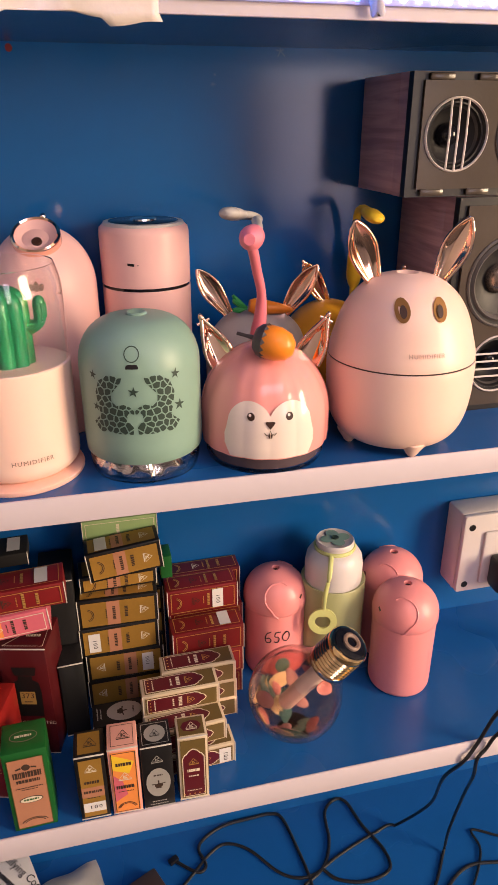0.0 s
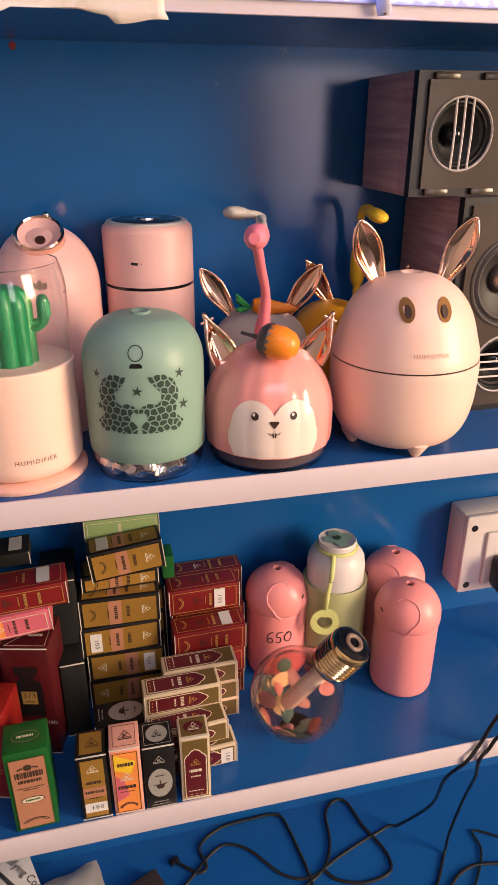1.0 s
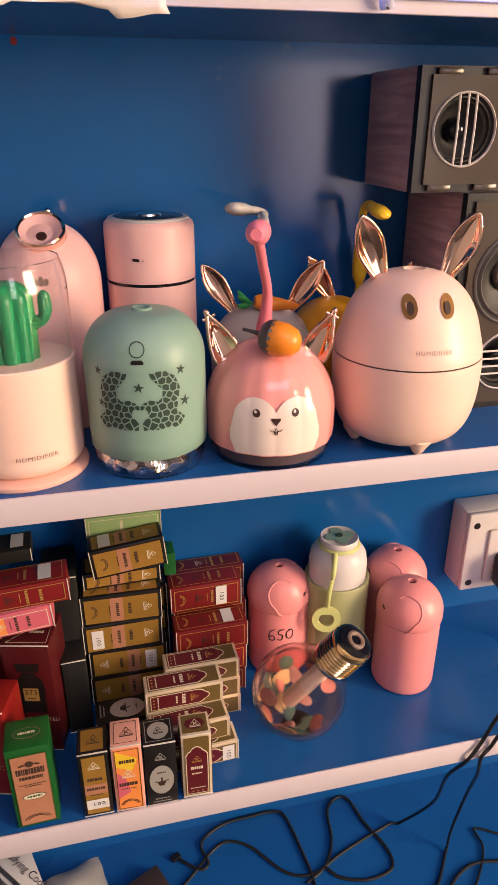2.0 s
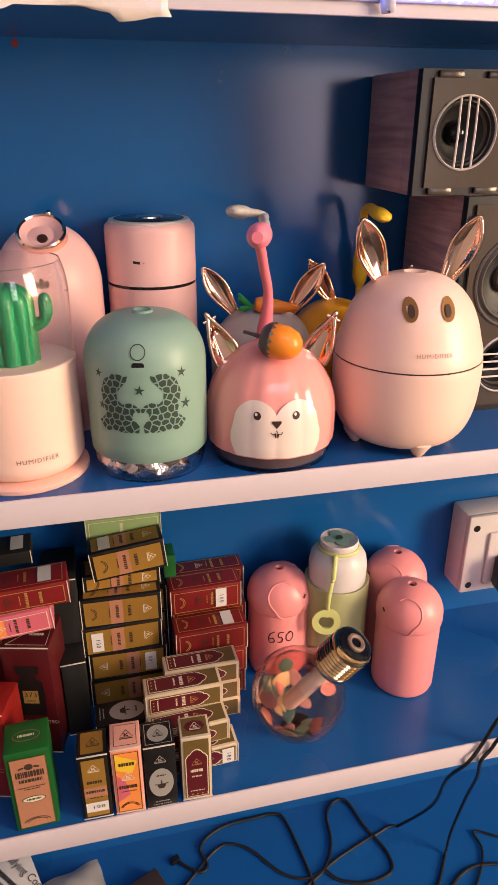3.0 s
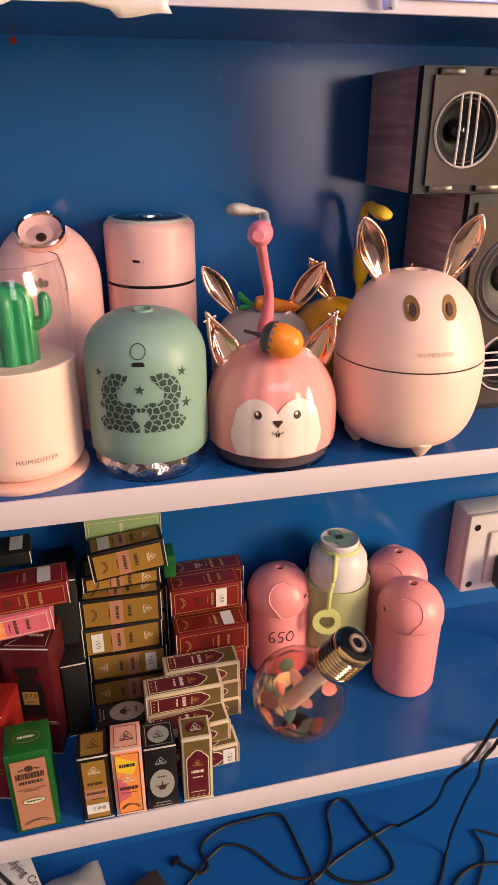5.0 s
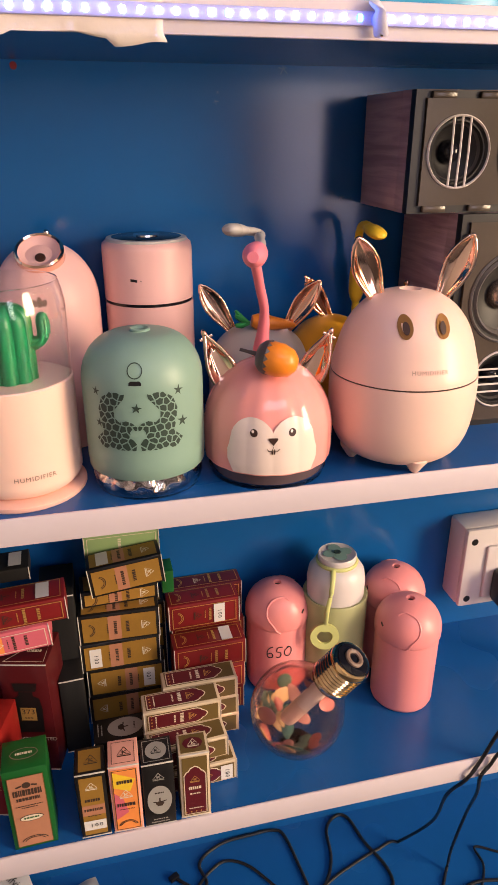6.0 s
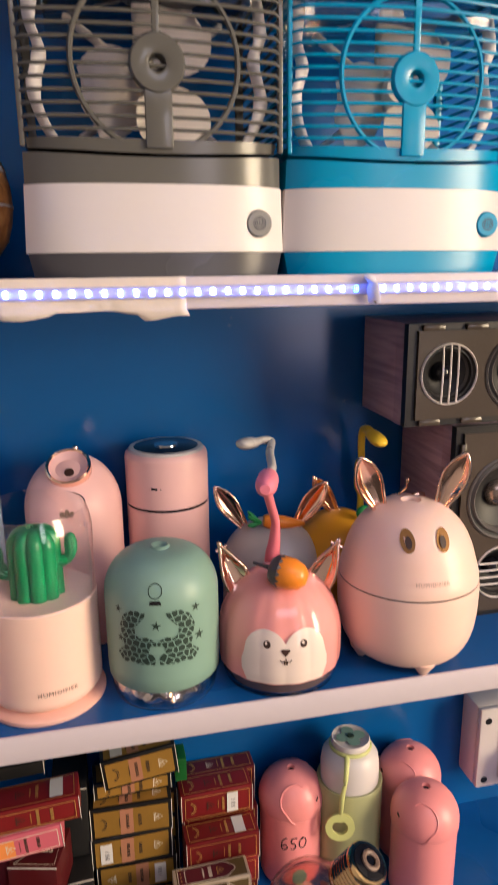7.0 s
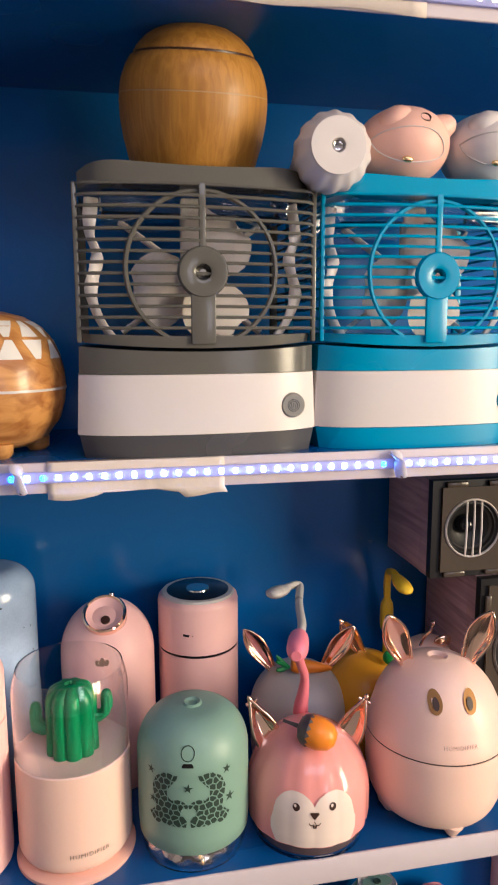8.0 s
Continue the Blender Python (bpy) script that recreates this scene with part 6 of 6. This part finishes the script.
def animal_bottle(x, y, turn, label, number=False):
    t = thing("animal_humidifier_bottle", pose(x, y, LOW, 0, 0, turn), label, "humidifier", "coral humidifier bottles")
    low = [(0, 0), (0.029, 0), (0.0320, 0.002), (0.0333, 0.006), (0.0336, 0.0868), (0, 0.0868)]
    part("tank", lathe(low, 56), CORAL, t, "matt coral pink tank")
    head = [(0.030, 0.0880), (0.0342, 0.0876), (0.0348, 0.0888), (0.0349, 0.0950)] + arc(0.0, 0.0955, 0.0349, 0, 82, 12, 0.93)[1:]
    part("head", lathe([(0, 0.0880)] + head + [(0.0044, 0.1277), (0.0038, 0.1262), (0.0036, 0.1235), (0, 0.1235)], 56), CORAL, t, "rounded coral lid")
    # the hole's shade, painted as a dark disc at its bottom
    part("outlet", lathe([(0, 0.1242), (0.0034, 0.1242), (0.0034, 0.1236), (0, 0.1236)], 28), BROWNLINE, t, "dark disc painted for the shaded outlet hole")
    prof = head[1:]
    for s in (-1, 1):
        # one hanging ear and one eye at each side of the face
        ln = spline([(-0.016, 0.1195, 0), (-0.008, 0.1222, 0), (0.002, 0.1195, 0), (0.0065, 0.1120, 0), (0.0050, 0.1035, 0), (-0.001, 0.0960, 0), (-0.0045, 0.0900, 0), (-0.0085, 0.0862, 0)], 6)
        pts = []
        for p in ln:
            r = max(radius_at(prof, p.y), 0.012)
            a = s * (radians(88) + p.x / r)
            pts.append((r * math.sin(a), -r * math.cos(a), p.y))
        part("ear_line", tube(pts, 0.0011, 6), CORAL, t, "raised ear outline")
        part("eye", wrap(stroke([(s * 0.0125, 0.1065), (s * 0.0170, 0.1040)], 0.0021), prof, 0, 0.0004), BROWNLINE, t)
    if number:
        ink = bmesh.new()
        for dx, pts in ((-0.0105, [(0.0030, 0.0090), (-0.0018, 0.0052), (-0.0034, -0.0010), (-0.0022, -0.0056), (0.0016, -0.0056), (0.0028, -0.0022), (0.0006, 0.0002), (-0.0026, -0.0018)]),
                        (-0.0015, [(0.0042, 0.0080), (-0.0008, 0.0072), (-0.0020, 0.0020), (0.0016, 0.0010), (0.0024, -0.0028), (0.0002, -0.0060), (-0.0030, -0.0048)]),
                        (0.0085, [(0.0012, 0.0066), (-0.0032, 0.0030), (-0.0032, -0.0032), (0.0004, -0.0056), (0.0036, -0.0016), (0.0034, 0.0042), (0.0006, 0.0070), (-0.0016, 0.0058)])):
            stroke([(p.x + dx, p.y + 0.0600 + 0.08 * dx) for p in spline([(u, v, 0) for u, v in pts], 5)], 0.0012, ink)
        part("lettering", wrap(ink, low[3:5], -9 - turn, 0.0004), INK, t, "price written in black marker")
    return t


animal_bottle(0.1150, 0.1550, 64, "coral pink animal-shaped humidifier bottle with a marked price", True)
animal_bottle(0.2520, 0.1535, -113, "coral pink animal-shaped humidifier bottle at the back")
animal_bottle(0.2420, 0.0960, -104, "coral pink animal-shaped humidifier bottle in front")


def lime_bottle():
    t = thing("strap_humidifier_bottle", pose(0.1775, 0.1450, LOW, 0, 0, -14), "white and pale lime humidifier bottle with a strap", "humidifier")
    part("sleeve", lathe([(0, 0), (0.032, 0), (0.0348, 0.003), (0.0350, 0.010), (0.0352, 0.113), (0.0342, 0.1145), (0.0315, 0.113), (0, 0.110)], 56), LIMESLEEVE, t, "pale lime sleeve, its colour darkened for shade")
    part("bottle", lathe([(0, 0.109), (0.0308, 0.109), (0.0312, 0.132), (0.0296, 0.1425), (0.0255, 0.149), (0.0200, 0.1530), (0, 0.1530)], 56), WHITE, t, "white rounded bottle")
    part("strap_collar", lathe([(0.0192, 0.1512), (0.0222, 0.1516), (0.0228, 0.1535), (0.0215, 0.1552), (0.0192, 0.1552)], 48, close=True), LIME, t, "pale lime strap collar")
    cp = part("cap", lathe([(0, 0.1525), (0.0192, 0.1525), (0.0205, 0.1555), (0.0205, 0.1605), (0.0196, 0.1618), (0.0188, 0.1612), (0, 0.1612)], 48), WHITE, t, "white cap")
    fl = bmesh.new()
    for k in range(4):
        a = 2 * math.pi * k / 4 + 0.3
        oval(0.0088 * math.cos(a), 0.0088 * math.sin(a), 0.0074, 0.0068, 14, math.degrees(a), fl)
    for i, v in enumerate(fl.verts):
        v.co.z = 0.1621 + 0.00008 * (i // 14)
    part("flower", fl, SAGE, cp, "sage green flower print", smooth=0)
    part("outlet", lathe([(0, 0.1618), (0.0034, 0.1618), (0.0040, 0.1628), (0.0034, 0.1634), (0, 0.1624)], 20), SAGEDARK, cp)
    st = spline([(-0.006, -0.0215, 0.1535), (-0.007, -0.0300, 0.147), (-0.009, -0.0365, 0.133), (-0.012, -0.0375, 0.115), (-0.013, -0.0385, 0.098)], 6)
    part("strap", tube(st, 0.0026, 10, flat=0.6), LIME, t, "pale lime silicone strap")
    m = pose(-0.0135, -0.0392, 0.0830, 84, 0, 0)
    hang = bmesh.new()
    n = 40
    rings = []
    for i in range(n):
        a = 2 * math.pi * i / n
        heart = 0.0082 * (1 - 0.30 * max(0.0, math.cos(a - math.pi / 2)) ** 6)
        o, q = 0.0152, heart
        rings.append([hang.verts.new((o * math.cos(a), o * math.sin(a), -0.0015)), hang.verts.new((o * math.cos(a), o * math.sin(a), 0.0015)), hang.verts.new((q * math.cos(a), q * math.sin(a), 0.0015)), hang.verts.new((q * math.cos(a), q * math.sin(a), -0.0015))])
    for a, b in zip(rings, rings[1:] + rings[:1]):
        for p in range(4):
            hang.faces.new((a[p], b[p], b[(p + 1) % 4], a[(p + 1) % 4]))
    bmesh.ops.transform(hang, matrix=m, verts=hang.verts)
    part("ring", hang, LIME, t, "ring with a heart-shaped hole")


lime_bottle()


PINKWATER = glass("pink_tinted_water", (0.90, 0.66, 0.60), 0.22, 1.05)
TINTGLASS = glass("pinkish_clear_plastic", (0.96, 0.80, 0.76), 0.16, 1.12, coat=0.5)


def bulb_humidifier():
    axis = Vector((0.033, -0.031, 0.0730)).normalized()
    base = Vector((0.1095, 0.0570, LOW + 0.0440))
    t = thing("bulb_humidifier", Matrix.Translation(base) @ Vector((0, 0, 1)).rotation_difference(axis).to_matrix().to_4x4(), "clear light-bulb-shaped humidifier with chrome screw cap", "humidifier")
    out = arc(0.0, 0.0, 0.0470, -90, 38, 20) + [(0.0325, 0.037), (0.0255, 0.048), (0.0210, 0.058), (0.0195, 0.068)]
    inner = [(max(0, r - 0.0016), z + (0.0016 if i == 0 else 0)) for i, (r, z) in enumerate(out)][::-1]
    globe = lathe(out + inner, 56)
    for v in globe.verts:
        w = t.matrix_world @ v.co
        if w.z < LOW + 0.0006:
            w.z = LOW + 0.0006
            v.co = t.matrix_world.inverted() @ w
    part("globe", globe, TINTGLASS, t, "pinkish clear plastic globe").visible_shadow = False
    part("water", lathe([(0, -0.0425)] + arc(0.0, 0.0, 0.0425, -85, 20, 14) + [(0, 0.0145)], 40), PINKWATER, t, "pink-tinted water").visible_shadow = False
    # inside: a pale tube, coloured pebbles and water
    part("wick_tube", lathe([(0, -0.024), (0.0075, -0.024), (0.0085, -0.020), (0.0085, 0.062), (0, 0.062)], 24), mat("milky_tube", (0.62, 0.58, 0.50), 0.35, var=0.08), t, "pale inner wick tube")
    rnd = random.Random(11)
    cols = (mat("red_pebble", (0.32, 0.12, 0.11), 0.5), mat("yellow_pebble", (0.40, 0.35, 0.18), 0.5), mat("green_pebble", (0.09, 0.18, 0.14), 0.5), mat("pink_pebble", (0.42, 0.26, 0.24), 0.5), mat("teal_leaf", (0.03, 0.11, 0.10), 0.3))
    down = (axis.rotation_difference(Vector((0, 0, 1)))).to_matrix() @ Vector((0, 0, -1))
    for k in range(26):
        d = Vector((rnd.uniform(-1, 1), rnd.uniform(-1, 1), rnd.uniform(-1, 0.7))).normalized()
        d = (d + down * rnd.choice((0.0, 0.5, 1.1))).normalized()
        p = d * rnd.uniform(0.0330, 0.0395)
        lie = Vector((0, 0, 1)).rotation_difference(d).to_matrix().to_4x4()
        part("pebble", ball(Matrix.Translation(p) @ lie @ scaled(0, 0, 0, rnd.uniform(0.010, 0.017), rnd.uniform(0.005, 0.010), 0.0010, 0, 0, rnd.uniform(0, 180)), 14, 8), cols[k % 5], t)
    part("collar", lathe([(0.0190, 0.062), (0.0202, 0.064), (0.0202, 0.068), (0, 0.068)], 40), CHROME, t)
    bm = bmesh.new()
    prof = [(0.0, 0.067)]
    for k in range(6):
        z = 0.0675 + 0.0042 * k
        prof += [(0.0182, z), (0.0200, z + 0.0014), (0.0200, z + 0.0022), (0.0182, z + 0.0040)]
    prof += [(0.0190, 0.0935), (0.0198, 0.0950), (0.0198, 0.0985), (0.0185, 0.1005), (0.0165, 0.1010), (0, 0.1010)]
    cp = part("screw_cap", lathe(prof, 48, bm), GOLD, t, "shiny ribbed screw cap")
    part("top_disc", lathe([(0, 0.1008), (0.0162, 0.1008), (0.0155, 0.1022), (0.0098, 0.1035), (0, 0.1035)], 40), GLOSSBLACK, cp, "black top disc")
    part("outlet", lathe([(0.0050, 0.1020), (0.0092, 0.1034), (0.0090, 0.1052), (0.0070, 0.1060), (0.0050, 0.1050)], 32, close=True), TAUPE, cp, "grey outlet ring")


bulb_humidifier()


def wall_socket():
    t = thing("wall_socket", pose(0.3960, WALL, 0.9835), "pinkish white surface socket box with black plug", "socket")
    part("box", box(-0.0605, 0.0605, -0.0335, 0.0, -0.0525, 0.0525, 0.004), WHITE, t, "pinkish white socket box")
    pl = part("plate", box(-0.0600, 0.0600, -0.0405, -0.0330, -0.0520, 0.0520, 0.003), WHITE, t, "front plate")
    for x in (-0.0500, 0.0500):
        for z in (-0.0410, 0.0365):
            # flat black disc painted for the shade in the hole
            part("screw_hole_shade", lathe([(0, 0.0003), (0.0040, 0.0003), (0.0046, -0.001)], 20, m=pose(x, -0.0406, z, 90, 0, 0)), BLACK, pl)
    mod = part("socket_module", box(-0.034, 0.034, -0.0450, -0.0400, -0.040, 0.030, 0.003), WHITE, t, "raised socket module")
    pg = part("plug", box(-0.026, 0.020, -0.072, -0.0445, -0.040, 0.002, 0.006), BLACK, t, "black plug")
    pts = spline([(-0.010, -0.068, -0.020), (-0.006, -0.074, -0.045), (0.004, -0.080, -0.080), (0.012, -0.082, -0.1130)], 6)
    part("plug_lead", tube(pts, 0.0024, 8), CABLE, t)


wall_socket()


# ---- cables hanging over the edge and lying on the bottom shelf ----
def cable(points, r, label, n=7):
    pts = [Vector((p.x, p.y, max(p.z, 0.565 + r))) for p in spline(points, n)]
    ob = part("power_cable", tube(pts, r, 8), CABLE, None, label)
    return tagged(ob, category="cable", group="black cables")


B = 0.565 + 0.0026
cable([(0.3049, -0.0300, 0.9555), (0.2926, -0.0140, 0.9198), (0.2802, -0.0085, 0.8748), (0.2678, -0.0085, 0.8530), (0.2682, 0.0200, 0.7964), (0.2968, 0.0800, 0.6702), (0.2844, 0.1314, 0.5676), (0.2496, 0.1270, 0.5676), (0.1947, 0.1093, 0.5676), (0.1502, 0.0916, 0.5676), (0.1161, 0.1028, 0.5676), (0.0823, 0.1443, 0.5676), (0.0542, 0.1592, 0.5676), (0.0313, 0.1510, 0.5676), (0.0078, 0.1311, 0.5676), (-0.0289, 0.1001, 0.5676)], 0.0019, "black power cable looped over the shelf edge")
cable([(0.3156, -0.0300, 0.9303), (0.2971, -0.0145, 0.8907), (0.2922, -0.0085, 0.8661), (0.2836, -0.0085, 0.8526), (0.2973, 0.0100, 0.8025), (0.3199, 0.0500, 0.7156), (0.3276, 0.0750, 0.6201), (0.3295, 0.0808, 0.5676), (0.2910, 0.0372, 0.5676), (0.2298, 0.0107, 0.5676)], 0.0019, "black power cable hanging past the shelf edge")
cable([(-0.0147, 0.1519, 0.5676), (0.0113, 0.1303, 0.5676), (0.0236, 0.1372, 0.5676), (0.0178, 0.1599, 0.5676), (0.0279, 0.1738, 0.5676), (0.0558, 0.1856, 0.5676), (0.0940, 0.1880, 0.5676), (0.1225, 0.1880, 0.5676), (0.1374, 0.1772, 0.5676), (0.1456, 0.1251, 0.5676), (0.1488, 0.0874, 0.5676), (0.1464, 0.0579, 0.5676)], 0.0021, "coiled black lead with a plug end")
cable([(0.1397, 0.0823, 0.5676), (0.1704, 0.0996, 0.5676), (0.1891, 0.1308, 0.5676), (0.1970, 0.1717, 0.5676), (0.2156, 0.1880, 0.5676), (0.2314, 0.1815, 0.5676), (0.2401, 0.1438, 0.5676), (0.2553, 0.1027, 0.5676), (0.2516, 0.0762, 0.5676), (0.2175, 0.0687, 0.5676), (0.1836, 0.0791, 0.5676), (0.1691, 0.0961, 0.5676)], 0.0021, "loop of black cable on the bottom shelf")
cable([(0.4432, 0.0696, 0.5676), (0.4125, 0.0853, 0.5676), (0.3820, 0.1010, 0.5676), (0.3804, 0.0765, 0.5676), (0.3649, 0.0527, 0.5676), (0.3389, 0.0256, 0.5676)], 0.0016, "thin kinked black cable on the bottom shelf")
cable([(0.4259, 0.0434, 0.5676), (0.3922, 0.0523, 0.5676), (0.3568, 0.0570, 0.5676), (0.3272, 0.0467, 0.5676), (0.2947, 0.0222, 0.5676)], 0.0021, "black cable lying on the bottom shelf")
plug = part("usb_plug", box(-0.004, 0.004, -0.0065, 0.0065, 0.0, 0.0055, 0.0012), BLACK, None)
plug.matrix_world = pose(-0.0165, 0.1530, 0.5652, 0, 0, -62)
tagged(plug, "small black plug at the cable's end", "plug")
tin = part("brown_case", box(-0.034, 0.034, -0.022, 0.022, 0.0, 0.016, 0.003), mat("dark_brown_case", (0.045, 0.028, 0.022), 0.4), None)
tin.matrix_world = pose(-0.0640, 0.1080, 0.5652, 0, 0, 24)
tagged(tin, "dark brown flat case lying on the bottom shelf", "case")


def bag(x, y, z, w, d, label, turn, lettered):
    t = thing("plastic_bag", pose(x, y, z, 0, 0, turn), label, "bag")
    bm = bmesh.new()
    n = 16
    grid = []
    for i in range(n + 1):
        row = []
        for j in range(n + 1):
            u, v = i / n * 2 - 1, j / n * 2 - 1
            hgt = 0.040 * (1 - abs(u) ** 2.2) * (1 - abs(v) ** 2.2) + 0.003 * noise.noise((u * 3.1, v * 3.3, x * 9)) * (1 - u * u) * (1 - v * v)
            row.append(bm.verts.new((w / 2 * u + 0.004 * noise.noise((v * 2, u, 3)), d / 2 * v + 0.004 * noise.noise((u * 2, v, 7)), max(0.0004, hgt))))
        grid.append(row)
    for i in range(n):
        for j in range(n):
            bm.faces.new((grid[i][j], grid[i + 1][j], grid[i + 1][j + 1], grid[i][j + 1]))
    bmesh.ops.solidify(bm, geom=bm.faces[:], thickness=0.0004)
    part("wrapper", bm, PAPER, t, "crumpled whitish wrapper", smooth=60)
    return t


carton = thing("fan_carton", pose(-0.2300, 0.1200, 0.5655, 0, 0, 20), "white printed carton on the bottom shelf", "box")
part("carton", box(-0.050, 0.050, -0.040, 0.040, 0, 0.075, 0.001), PAPER, carton)
UNTURN = pose(-0.2300, 0.1200, 0.5655, 0, 0, 20).inverted()
lt = lettering("midifying Cool", 0.0130, 0.0, 0.0)
for v in lt.verts:
    v.co = UNTURN @ (pose(-0.1960, 0.1330, 0.6412, 0, 0, -49) @ v.co)
part("lettering", lt, INK, carton, smooth=0)
bars = bmesh.new()
for k in range(2):
    flat_bars(-0.032, 0.032, -0.018 - 0.009 * k, 0.005, 4, random.Random(k), bars)
for v in bars.verts:
    v.co = UNTURN @ (pose(-0.1970, 0.1310, 0.6412, 0, 0, -49) @ v.co)
part("small_print", bars, INK, carton, smooth=0)
bag(-0.150, 0.118, 0.5652, 0.10, 0.10, "crumpled clear plastic bag on the bottom shelf", 15, False)

# a smear of red and a few scuffs on the back panel
smear = upright(oval(0, 0, 0.0028, 0.0030, 9), 0.0)
s = part("red_mark", smear, mat("red_smear", (0.16, 0.012, 0.02), 0.6), None, smooth=0)
s.matrix_world = pose(-0.0944, WALL - 0.0004, 1.4905)
tagged(s, "small red smear on the blue back panel", "mark")
SCUFF = mat("pale_scratched_laminate", (0.03, 0.12, 0.30), 0.5)
for x, z, r, turn in ((0.122, 1.492, 0.006, 20), (0.064, 1.467, 0.003, 60), (0.066, 1.474, 0.002, 10), (0.179, 1.389, 0.004, 80)):
    bm = bmesh.new()
    for k in range(5):
        a = radians(turn + 74 * k)
        stroke([(0, 0), (r * (0.5 + 0.1 * k) * math.cos(a), r * (0.5 + 0.1 * k) * math.sin(a))], r * 0.16, bm)
    o = part("scuff", upright(bm, 0.0), SCUFF, None, smooth=0)
    o.matrix_world = pose(x, WALL - 0.0004, z)
    tagged(o, "small pale scratched scuff on the blue back panel", "mark", "scuffs on the panel")
